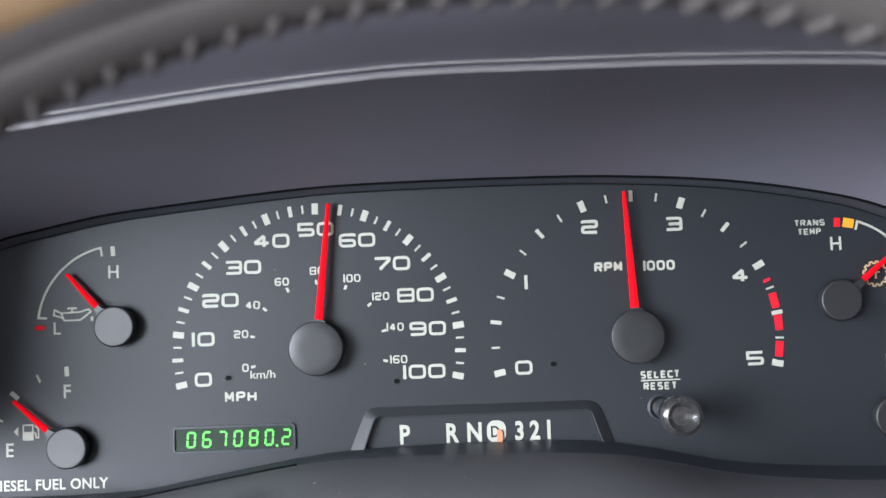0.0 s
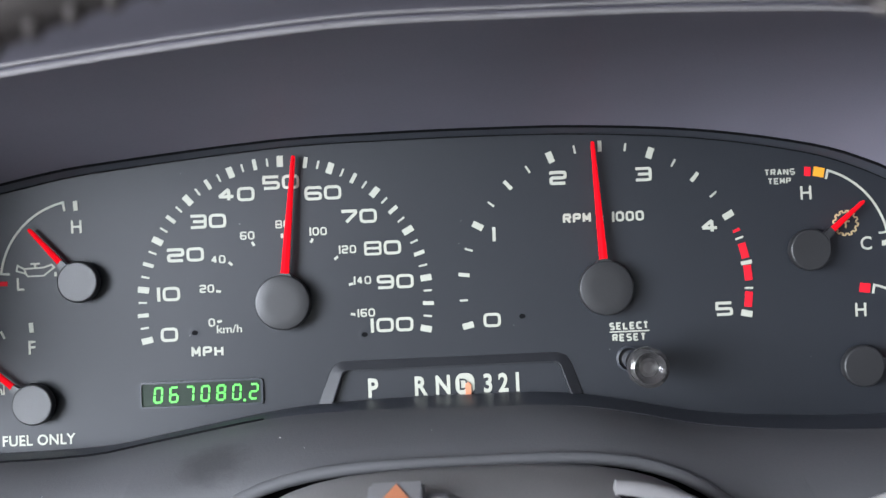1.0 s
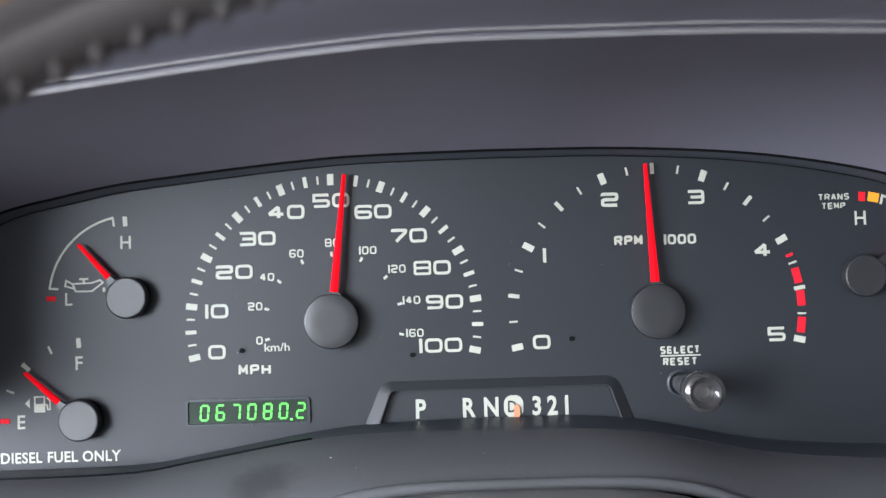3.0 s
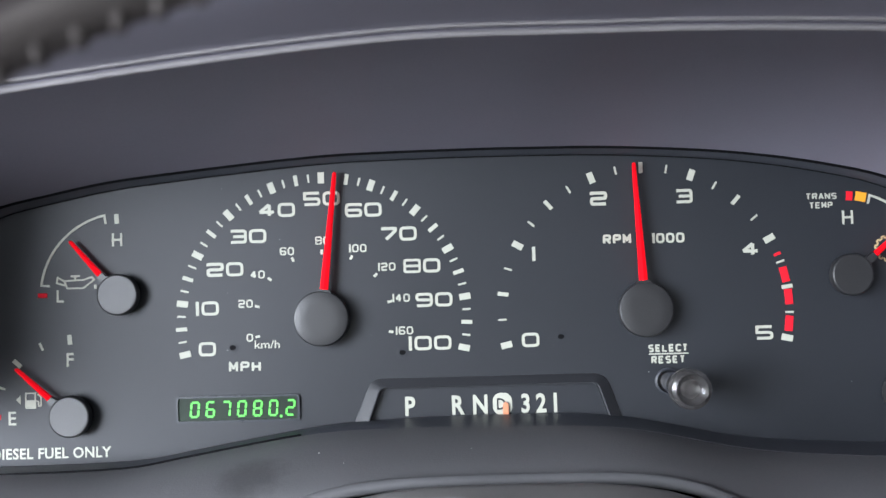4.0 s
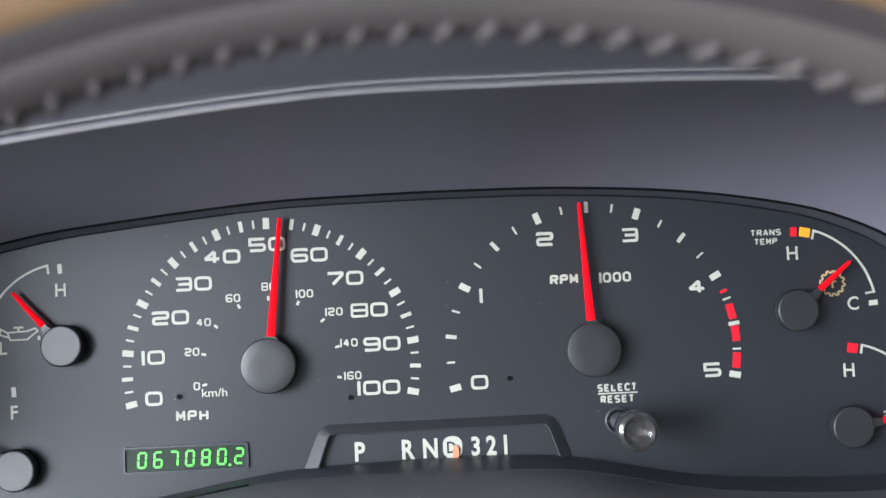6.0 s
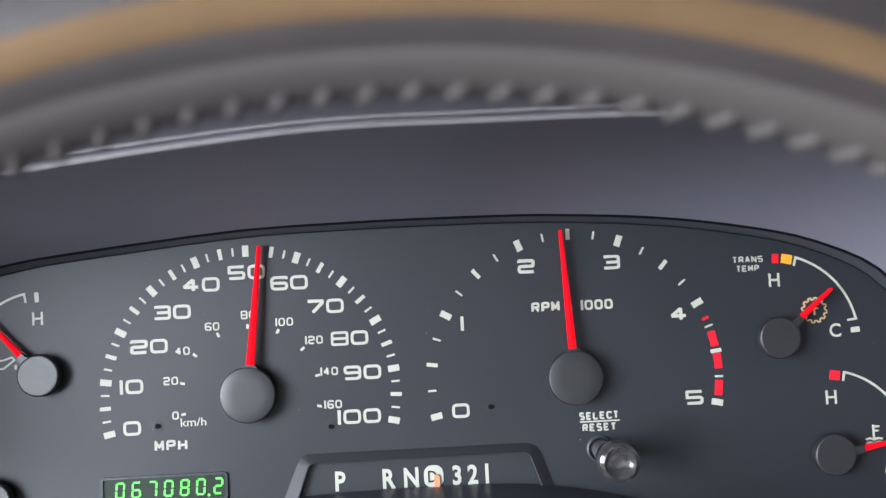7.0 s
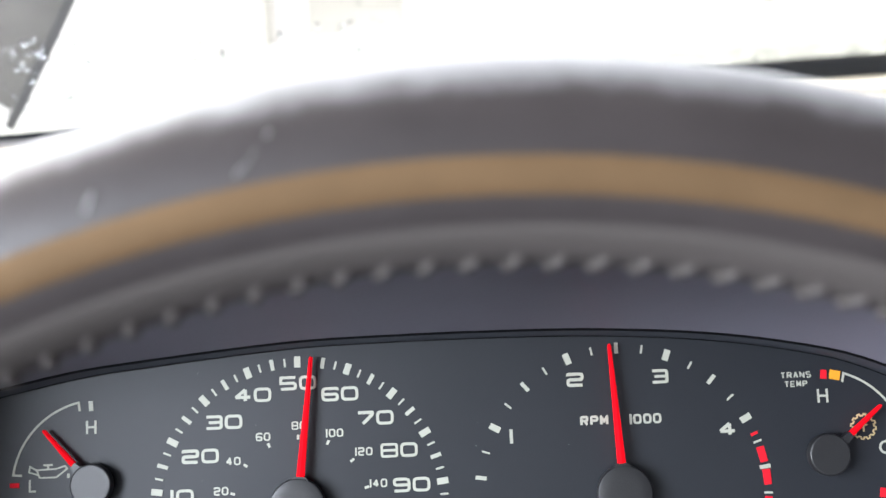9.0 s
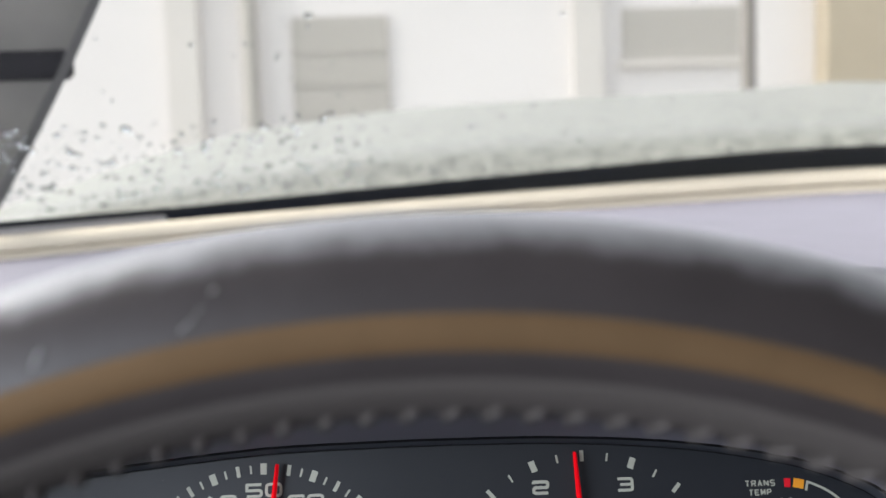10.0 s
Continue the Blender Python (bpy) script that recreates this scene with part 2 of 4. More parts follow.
def numeral(bm, text, cx, cz, w, h, gap, stroke):
    """Wide square numerals, one after the other, about (cx, cz)."""
    widths = [w * (0.22 if c in "1I" else 0.4 if c == " " else 1.0) for c in text]
    x = cx - (sum(widths) + gap * (len(text) - 1)) / 2
    full = stroke
    for c, cw in zip(text, widths):
        stroke = full * (0.80 if c == "8" else 0.90 if c in "35690" else 1.0)
        for lift, s in enumerate(GLYPH.get(c, "").split()):
            closed = s[0] == "*"
            s = s.strip("*")
            pts = [Vector((float(s[i]) / 6, float(s[i + 1]) / 6)) for i in range(0, len(s) - 1, 2)]
            if c in "1I":
                pts = [Vector((0.5, 0)), Vector((0.5, 1))]
            iw, ih = cw - stroke, h - (0 if c in "1I" else stroke)
            pts = [Vector((x + stroke / 2 + p.x * iw if c not in "1I" else x + cw / 2, cz - ih / 2 + p.y * ih)) for p in pts]
            if c == "5" and len(pts) == 3:
                pts[2].y -= stroke / 2
            ribbon(bm, rounded_path(pts, (0.03 if c in "147AEFHLMNTYx" else (0.015 if len(pts) == 3 else 0.2) if c == "5" else 0.13 if c == "8" else 0.16 if c in "23PR" else 0.26) * h, closed), stroke, closed, -0.0003 - 0.00006 * lift)
        x += cw + gap
    return bm


def words(text, size, cx, cz, stretch=1.0, bold=0.0, spacing=1.0, shear=0.0, y=-0.0003, width=None):
    """A mesh of text in the built-in font, centred at (cx, cz), size being the height of its capitals; width, where given, sets the stretch."""
    cu = bpy.data.curves.new(text, "FONT")
    cu.body, cu.size, cu.offset, cu.space_character, cu.extrude, cu.shear, cu.resolution_u = text, 1.0, bold, spacing, 0.0, shear, 3
    cu.align_x, cu.align_y = "CENTER", "CENTER"
    ob = bpy.data.objects.new("text", cu)
    scene.collection.objects.link(ob)
    me = bpy.data.meshes.new_from_object(ob.evaluated_get(bpy.context.evaluated_depsgraph_get()))
    bpy.data.objects.remove(ob)
    bpy.data.curves.remove(cu)
    bm = bmesh.new()
    bm.from_mesh(me)
    bpy.data.meshes.remove(me)
    zs, xs = [v.co.y for v in bm.verts], [v.co.x for v in bm.verts]
    mz, mx = (max(zs) + min(zs)) / 2, (max(xs) + min(xs)) / 2
    k = size / (max(zs) - min(zs))
    if width:
        stretch = width / (k * (max(xs) - min(xs)))
    for v in bm.verts:
        v.co = Vector((cx + (v.co.x - mx) * k * stretch, y, cz + (v.co.y - mz) * k))
    return bm


def bez(x, table):
    """A smooth curve through a short table of (x, value)."""
    if x <= table[0][0]:
        return table[0][1]
    for i in range(len(table) - 1):
        (x0, a), (x1, b) = table[i], table[i + 1]
        if x <= x1:
            p = table[max(i - 1, 0)]
            q = table[min(i + 2, len(table) - 1)]
            m0 = (b - p[1]) / max(x1 - p[0], 1e-9)
            m1 = (q[1] - a) / max(q[0] - x0, 1e-9)
            t, d = (x - x0) / (x1 - x0), x1 - x0
            return (2 * t**3 - 3 * t**2 + 1) * a + (t**3 - 2 * t**2 + t) * d * m0 + (-2 * t**3 + 3 * t**2) * b + (t**3 - t**2) * d * m1
    return table[-1][1]

# ---- dashboard: hood over the gauges, lip, dash top, lower panel ----
# Opening of the gauge face: upper and lower edge, x and z in mm.
TOP = [(-140, 20), (-130, 34), (-118, 41), (-97, 46), (-76, 50), (-55, 52.4), (-35, 54.4), (-14, 56.3), (7, 57.7), (38, 58.3), (69, 58.4),
       (110, 57.6), (155, 54), (194, 47), (213, 40.5), (227, 33), (240, 20)]
BOTTOM = [(-140, -50), (-119, -50.3), (-68, -49.2), (-47, -45.9), (-27, -42.5), (-8, -39.4), (8, -37.5), (25, -36.7), (45, -36.2),
          (86, -36.2), (106, -37.6), (125, -41), (141, -44.5), (160, -47.2), (193, -49.4), (240, -50)]


def lip_turn(x):
    """How far the lip is turned down towards the middle of the truck."""
    return 0.026 * (1 - math.exp(-((max(0, x - 0.165) / 0.07) ** 2)))


def lip_z(x):
    """Height of the hood's lip over the gauges, x in metres."""
    u = x - 0.06
    c = max(-0.2, min(0.2, u))
    z = 0.0761 + 0.0390 * c - 0.5359 * c * c + 6.216 * c**4
    k = min(1, max(0, (u + 0.03) / 0.06))
    z -= 0.0016 * k * k * (3 - 2 * k)
    z -= lip_turn(x)
    return z + (u - c) * (0.16 if u < 0 else -0.2)


def opening(n=64):
    """The opening as a closed ring of (x, z, side): along the top, down the right end, back along the bottom."""
    ring = []
    for i in range(n + 1):
        x = -140 + 380 * i / n
        ring.append((x, bez(x, TOP), 1))
    for k in range(1, 8):
        a = radians(90 - 180 * k / 8)
        ring.append((240 + 8 * math.cos(a), -15 + 35 * math.sin(a), 1 if k < 4 else -1))
    for i in range(n + 1):
        x = 240 - 380 * i / n
        ring.append((x, bez(x, BOTTOM), -1))
    for k in range(1, 8):
        a = radians(270 - 180 * k / 8)
        ring.append((-140 + 8 * math.cos(a), -15 + 35 * math.sin(a), -1 if k < 4 else 1))
    return [(x * MM, z * MM, s) for x, z, s in ring]


RING = opening()


def ring_at(y, grow_top, grow_bottom, y_top=None):
    """The opening's ring, grown and moved forward; y_top is its depth along the upper side."""
    out, y_low = [], y
    for x, z, s in RING:
        up = min(1, max(0, z / 0.02))
        y = y_low if y_top is None else y_low + (y_top - y_low) * up
        k = 0.055 + (x - 0.055) * (1 + (grow_top if s > 0 else grow_bottom) * 4)
        low = grow_bottom * (0.2 + 0.8 * min(1, max(0, (x + 0.01) / 0.08)))
        out.append((k, y, z + (grow_top if z > 0 else -low) * min(1, abs(z) / 0.03)))
    return out


dash = thing("dashboard", "charcoal vinyl truck dashboard with a hood over the gauges", "dashboard")

# hood: from the bezel out to the lip
bm = bmesh.new()
hood_in = [p for p, r in zip(ring_at(-0.020, 0.0026, 0.001, -0.0068), RING) if r[2] > 0 and r[1] > 0]
hood_in.sort(key=lambda p: p[0])
hood_in = [(-0.152, -0.020, -0.03)] + hood_in + [(0.252, -0.020, -0.03)]
rows = []
for t in [k / 18 for k in range(18)] + [0.965, 1.0]:
    row = []
    for x, y, z in hood_in:
        w = min(1, max(0, (x - 0.06) / 0.13))
        rise = 1 - (1 - t) ** (1 + 1.6 * w * w * (3 - 2 * w))  # hollower towards the middle of the truck
        x2 = 0.055 + (x - 0.055) * (1.0 if x < 0.055 else 1.06)
        z2 = (lip_z(x2) + lip_turn(x2) * (t < 0.99)) * min(1, max(z, 0) / 0.022) if z > 0 else z
        bow = 0.0035 * math.sin(math.pi * t)
        row.append((x + (x2 - x) * t, y + (-0.1200 - y) * t, z + (z2 - z) * rise + bow * (z > 0)))
    rows.append(row)
loft(bm, rows)
part("hood_underside", bm, DASH, dash, "smooth charcoal recess under the hood", 60)
lip_x = [-0.34 + 0.82 * i / 80 for i in range(81)]
for name, dy, dz, r in (("lip_ridge", -0.1200, 0.0002, 0.00090), ("lip_ridge", -0.1221, 0.0020, 0.00055)):
    bm = bmesh.new()
    tube(bm, [(x, dy, lip_z(x) + dz) for x in lip_x], r, 8)
    part(name, bm, DASHLIP, dash, "thin pale grey ridge along the hood lip", 60)

# pad: rolls from the lip over the nose to the dash top under the windshield


def base_y(x):
    """The windshield's lower edge on the dash, seen from above."""
    return 0.86 - 0.45 * (x - 0.45) ** 2


def foot_z(x):
    """The height of that edge, crowned towards the middle of the truck."""
    return bez(x, [(-0.7, 1.512), (-0.44, 1.5175), (-0.18, 1.5218), (0.05, 1.5276), (0.25, 1.5336), (0.47, 1.5417), (0.6, 1.5448), (0.9, 1.541), (1.2, 1.53)])


def trim_drop(x):
    """How far the trim strip hangs below the glass."""
    return 0.025 * (1.0 + 0.25 * min(1, max(0, (x + 0.1) / 0.5))) + 0.009


inv = TILT.inverted()
pad_x = [-0.60 + 1.8 * i / 90 for i in range(91)]
rows = []
for dy, dz in ((-0.1200, 0.0010), (-0.1198, 0.0016), (-0.1222, 0.0026), (-0.1262, 0.0032), (-0.140, 0.0050), (-0.155, 0.0076), (-0.163, 0.0108), (-0.166, 0.0145), (-0.162, 0.0185), (-0.150, 0.0220), (-0.130, 0.0245), (-0.10, 0.0275), (-0.08, 0.0290)):
    rows.append([(x, dy, lip_z(max(-0.3, min(0.42, x))) + dz * (1 - min(0.8, max(0, (x - 0.22) / 0.15)) if dz > 0.004 else 1)) for x in pad_x])
for t in (0.2, 0.45, 0.7, 0.9, 1.0):
    row = []
    for x, (px, py, pz) in zip(pad_x, rows[12]):
        a = TILT @ Vector((px, py, pz))
        b = Vector((px, base_y(px) + 0.01, foot_z(px) - trim_drop(px) + 0.002))
        q = a.lerp(b, t)
        q.z = a.z + (b.z - a.z) * (1 - (1 - t) ** 2)
        row.append(inv @ q)
    rows.append(row)
bm = bmesh.new()
loft(bm, rows)
part("dash_top", bm, DASH, dash, "wide matte charcoal dash top below the windshield", 60)


# lower panel with the arch cut for the steering column
def arch_z(x):
    u = abs((x - 0.062) / 0.107)
    return -0.17 if u >= 1 else -0.17 + 0.1198 * (1 - u**4) ** 0.35


PROFILE_Y = [(0, -0.0196), (0.1, -0.032), (0.2, -0.045), (0.3, -0.057), (0.4, -0.066), (0.55, -0.074), (0.75, -0.081), (1.0, -0.088)]
PROFILE_Z = [(0, 0.0), (0.1, -0.0015), (0.2, -0.0045), (0.3, -0.009), (0.4, -0.0155), (0.55, -0.035), (0.75, -0.07), (1.0, -0.13)]


def panel_end(x, z0):
    """How far down its profile the lower panel runs over x before the arch cuts it."""
    end, lo, hi = arch_z(x), 0.0, 1.0
    for _ in range(24):
        mid = (lo + hi) / 2
        if z0 + bez(mid, PROFILE_Z) > end:
            lo = mid
        else:
            hi = mid
    return lo


STEPS = 18
rows, edge = [[] for _ in range(STEPS + 1)], []
panel_x = sorted(set([-0.30 + 0.75 * i / 110 for i in range(111)] + [0.062 + s * 0.107 * (1 - 0.6**k) for s in (1, -1) for k in range(1, 14)]))
for x in panel_x:
    z0 = bez(max(-140, min(240, x * 1000)), BOTTOM) * MM - 0.0024 * (0.2 + 0.8 * min(1, max(0, (x + 0.01) / 0.08)))
    last = panel_end(x, z0)
    for k in range(STEPS + 1):
        t = last * k / STEPS
        rows[k].append((x, bez(t, PROFILE_Y), z0 + bez(t, PROFILE_Z)))
    if abs(x - 0.062) < 0.1069:
        edge.append(rows[STEPS][-1])
bm = bmesh.new()
loft(bm, rows)
part("lower_panel", bm, LOWER, dash, "slate panel arched over the steering column", 60)
bm = bmesh.new()
tube(bm, [Vector(p) + Vector((0, -0.0008, 0.0004)) for p in rows[0] if -0.16 < p[0] < -0.002], 0.00035, 6)
part("panel_edge", bm, NEAR_BLACK, dash, "thin dark seam along the lower panel", 60)
bm = bevelled(block(bmesh.new(), -0.0035, 0.0105, -0.0225, -0.0185, -0.0432, -0.0402), 0.0006, 1)
part("panel_clip", bm, LOWER, dash, "small clip at the panel edge", 40)
# Plate added behind the arch; its black stands for the gap's shade.
part("opening_shade", block(bmesh.new(), -0.03, 0.155, -0.041, -0.038, -0.19, -0.057), NEAR_BLACK, dash, "black plate for the shade behind the arch")
bm = bmesh.new()
tube(bm, edge, 0.0021, 12)
part("arch_lip", bm, LOWER, dash, "rounded grey edge of the column arch", 60)

# pale crumbs and scuffs along the top of the lower panel
rng = random.Random(11)
bm = bmesh.new()
for k in range(4):
    x = rng.uniform(-0.10, 0.20) if k % 2 else rng.uniform(-0.02, 0.03)
    t, e = rng.uniform(0.02, 0.32), rng.uniform(0.00008, 0.00024)
    z0 = bez(x * 1000, BOTTOM) * MM - 0.0024 * (0.2 + 0.8 * min(1, max(0, (x + 0.01) / 0.08)))
    y, z = bez(t, PROFILE_Y), z0 + bez(t, PROFILE_Z)
    block(bm, x - e * rng.uniform(0.6, 2.2), x + e, y - e, y + e, z - 0.0001, z + 0.00025)
tagged(part("crumbs", bm, DUST, dash, "tiny pale crumbs and scuffs"), kind="stuff")

# ---- instrument cluster ----
cluster = thing("instrument_cluster", "black gauge cluster with white numerals, red needles and green odometer", "gauge cluster")
outer = [(0.055 + (x - 0.055) * 1.03, z * 1.12) for x, z, s in RING]
bm = prism(bmesh.new(), outer, 0.0, 0.004)
face = part("face_plate", bm, FACE, cluster, "matte black gauge face")
bm = bmesh.new()
loft(bm, [[(x, 0.0005, z) for x, z, s in RING], ring_at(-0.003, 0.0002, 0, -0.0008), ring_at(-0.004, 0.0004, 0.0002, -0.0012), ring_at(-0.0195, 0.0022, 0.0024, -0.0048), ring_at(-0.0200, 0.0045, 0.0034, -0.0060)], True)
part("bezel", bm, BEZEL, cluster, "dark glossy rim round the gauge face", 40)


for name, y, grow, r in (("inner_groove", -0.0008, 0.0001, 0.00022), ("outer_edge", -0.0058, 0.0024, 0.0007)):
    bm = bmesh.new()
    tube(bm, [(q[0], y, q[2]) for q, p in zip(ring_at(y, grow, 0.0), RING) if p[2] > 0 and p[1] > 0.02 and -0.141 < p[0] < 0.241], r, 6)
    part(name, bm, NEAR_BLACK, cluster, "thin dark seam over the face")


def marks_on(name, bm, mat=WHITE, label=""):
    return part(name, bm, mat, face, label)


def tick_mesh(w, h, mat, name):
    return mesh_of(name, prism(bmesh.new(), [(-w / 2, -h / 2), (w / 2, -h / 2), (w / 2, h / 2), (-w / 2, h / 2)], -0.0003, 0.0001), mat)


def place_tick(me, cx, cz, r, deg, y=0.0):
    """A mark on a circle; deg counts clockwise from the top."""
    a = radians(deg)
    return part("tick", me, None, face, at=Matrix.Translation((cx + r * math.sin(a), y, cz + r * math.cos(a))) @ Matrix.Rotation(a, 4, "Y"))


major, middle, minor = tick_mesh(0.0023, 0.0041, WHITE, "tick_major"), tick_mesh(0.0014, 0.0040, WHITE, "tick_middle"), tick_mesh(0.0007, 0.0030, WHITE, "tick_minor")
SWEEP = 205.0
for i in range(41):
    deg = -SWEEP / 2 + SWEEP * i / 40
    me = major if i % 4 == 0 else middle if i % 2 == 0 else minor
    place_tick(me, 0, 0, 0.0525, deg)
TX, TZ = 0.1180, 0.0004
red_arc = tick_mesh(0.0056, 0.0028, REDMARK, "tick_red")
for i in range(21):
    deg = -SWEEP / 2 + SWEEP * i / 20
    me = major if i % 4 == 0 else middle if i % 2 == 0 else minor
    place_tick(me, TX, TZ, 0.0525, deg)
for v in (4.36, 4.6, 4.86):
    place_tick(red_arc, TX, TZ, 0.0525, -SWEEP / 2 + SWEEP * (v + (0.02 if v < 4.5 else 0)) / 5)
red_sliver = tick_mesh(0.0010, 0.0026, REDMARK, "tick_red_sliver")
place_tick(red_sliver, TX, TZ, 0.0525, -SWEEP / 2 + SWEEP * 4.17 / 5)

for text, x, z in (("0", -43.1, -9.5), ("10", -42.9, 5.4), ("20", -36.1, 19.6), ("30", -27.4, 31.6), ("40", -16.6, 41.0), ("50", 0.1, 44.8), ("60", 15.4, 40.2),
                   ("70", 28.1, 31.0), ("80", 36.5, 19.0), ("90", 40.6, 6.4), ("100", 38.7, -9.4)):
    marks_on("numeral", numeral(bmesh.new(), text, x * MM, z * MM, 0.0064, 0.0052, 0.0008, 0.00115))
for text, x, z in (("0", 75.6, -9.3), ("1", 77.7, 22.2), ("2", 102.2, 41.9), ("3", 133.5, 41.9), ("4", 157.1, 21.7), ("5", 161.0, -8.9)):
    marks_on("numeral", numeral(bmesh.new(), text, x * MM, z * MM, 0.0064, 0.0052, 0.0008, 0.00115))
small = tick_mesh(0.0009, 0.0017, WHITE, "tick_small")
for i, (text, x, z) in enumerate((("0", -27.4, -5.7), ("20", -28.7, 6.8), ("40", -24.1, 17.4), ("60", -13.1, 25.7), ("80", 0.1, 29.3), ("100", 13.1, 26.1), ("120", 23.6, 19.0),
                                  ("140", 28.6, 7.4), ("160", 29.5, -4.6))):
    marks_on("numeral", numeral(bmesh.new(), text, x * MM, z * MM, 0.0024, 0.0030, 0.0005, 0.0006))
    place_tick(small, 0, 0, 0.0251, -SWEEP / 2 + SWEEP * i * 20 / 160.93)
for text, h, x, z, st, sp in (("km/h", 0.0030, -21.0, -8.3, 1.15, 1.0), ("H", 0.0048, -75.8, 31.7, 0.95, 1), ("L", 0.0046, -97.1, 11.4, 0.95, 1),
                              ("F", 0.0050, -93.7, -12.0, 0.95, 1), ("E", 0.0050, -115.2, -32.9, 0.95, 1), ("H", 0.0050, 193.1, 32.4, 0.95, 1), ("C", 0.0050, 214.3, 12.9, 0.95, 1),
                              ("H", 0.0050, 211.1, -11.4, 0.95, 1), ("C", 0.0050, 231.0, -39.0, 0.95, 1)):
    marks_on("lettering", words(text, h, x * MM, z * MM, st, 0.014 if len(text) == 1 else 0.010, sp))
for text, x, z, w, h, gap, stroke in (("MPH", -29.4, -16.3, 3.35, 3.9, 0.85, 0.84), ("RPM x 1000", 118.2, 26.7, 3.05, 3.7, 0.60, 0.88), ("SELECT", 125.7, -13.6, 1.95, 2.8, 0.52, 0.64),
                                      ("RESET", 125.6, -17.8, 2.0, 2.8, 0.58, 0.64), ("TRANS", 183.8, 40.4, 1.85, 2.3, 0.50, 0.44), ("TEMP", 183.6, 37.1, 1.75, 2.3, 0.50, 0.44)):
    marks_on("lettering", numeral(bmesh.new(), text, x * MM, z * MM, w * MM, h * MM, gap * MM, stroke * MM))
for text, h, x, z, width, bold in (("DIESEL FUEL ONLY", 4.0, -100.9, -45.9, 43.9, 0.02),):
    marks_on("lettering", words(text, h * MM, x * MM, z * MM, bold=bold, spacing=1.06, width=width * MM))
marks_on("underline", prism(bmesh.new(), [(0.1186, -0.0159), (0.1331, -0.0159), (0.1331, -0.0154), (0.1186, -0.0154)], -0.0003, 0.0001))


def band(points, w, name="scale_arc", mat=WHITE):
    bm = bmesh.new()
    ribbon(bm, [Vector((x * MM, z * MM)) for x, z in points], w * MM)
    return marks_on(name, bm, mat)


def arc_points(cx, cz, r, a0, a1, n=24):
    return [(cx + r * math.sin(radians(a0 + (a1 - a0) * i / n)), cz + r * math.cos(radians(a0 + (a1 - a0) * i / n))) for i in range(n + 1)]


# oil pressure, fuel, transmission and coolant scales: each an arc round its hub with turned-in ends
OIL, FUEL, TRANS, COOL = (-74.2, 11.3), (-92.2, -32.4), (192.0, 10.9), (209.1, -31.6)
for (cx, cz), r, a0, a1 in ((OIL, 30.2, -82, -12), (TRANS, 30.9, 18, 79), (COOL, 30.0, 14.4, 82)):
    pts = arc_points(cx, cz, r, a0, a1)
    i0, i1 = arc_points(cx, cz, r - 3.2, a0 + 0.4, a1 - 0.4, 1)
    band([i0] + pts + [i1], 0.8)
dash_mark, dash_thin, square = tick_mesh(0.0016, 0.0036, WHITE, "tick_gauge"), tick_mesh(0.0008, 0.0030, WHITE, "tick_gauge_thin"), tick_mesh(0.0023, 0.0033, REDMARK, "tick_red_block")
orange_block, red_dash = tick_mesh(0.0039, 0.0034, ORANGE, "tick_orange_block"), tick_mesh(0.0017, 0.0034, REDMARK, "tick_red_dash")
white_dash, cool_red = tick_mesh(0.0019, 0.0032, WHITE, "tick_white_dash"), tick_mesh(0.0038, 0.0034, REDMARK, "tick_coolant_red")
for (cx, cz), r, deg, me in ((OIL, 28.2, -3.5, dash_mark), (OIL, 29.4, -89, red_dash), (FUEL, 27.8, -3.3, dash_mark), (FUEL, 28.2, -25.5, dash_thin), (FUEL, 28.7, -47.3, dash_mark),
                             (FUEL, 29.0, -68.4, dash_thin), (FUEL, 29.0, -90, red_dash), (TRANS, 29.4, 4, square), (TRANS, 29.6, 12.1, orange_block), (TRANS, 29.9, 86.4, white_dash),
                             (COOL, 28.4, 8, cool_red), (COOL, 29.5, 89, white_dash)):
    place_tick(me, cx * MM, cz * MM, r * MM, deg)

# symbols: oil can, fuel pump with arrow, gear with gauge, thermometer in liquid
for pts, w in (([(-94.5, 14.2), (-88.5, 14.2), (-84.5, 17.2), (-85.4, 18.2), (-88.6, 17.2), (-95.6, 17.0), (-94.5, 14.2)], 0.6), ([(-95.4, 16.8), (-98.0, 18.3), (-98.4, 16.3), (-95.0, 15.2)], 0.6),
               ([(-91.5, 17.1), (-91.5, 18.7)], 0.7), ([(-93.2, 18.7), (-89.8, 18.7)], 0.7), ([(-84.1, 15.4), (-84.1, 13.8)], 0.9)):
    band(pts, w, "oil_can_symbol")
for pts, w in (([(-110.2, -29.3), (-106.7, -29.3), (-106.7, -23.9), (-110.2, -23.9), (-110.2, -29.3)], 0.5), ([(-108.45, -29.0), (-108.45, -26.4)], 3.0), ([(-106.5, -26.6), (-105.6, -27.0), (-105.5, -28.6), (-104.6, -28.6), (-104.6, -25.4), (-105.8, -24.2)], 0.45)):
    band(pts, w, "fuel_pump_symbol")
marks_on("fuel_arrow", prism(bmesh.new(), [(-0.1138, -0.0262), (-0.1121, -0.0279), (-0.1121, -0.0245)], -0.0003, 0.0001))
gx, gz = 207.2, 20.6
teeth = []
for i in range(96):
    a, r = 2 * math.pi * i / 96, 4.6 if (i // 4) % 2 else 3.9
    teeth.append((gx + r * math.cos(a), gz + r * math.sin(a)))
band(teeth + teeth[:1], 0.5, "gear_symbol", WARM)
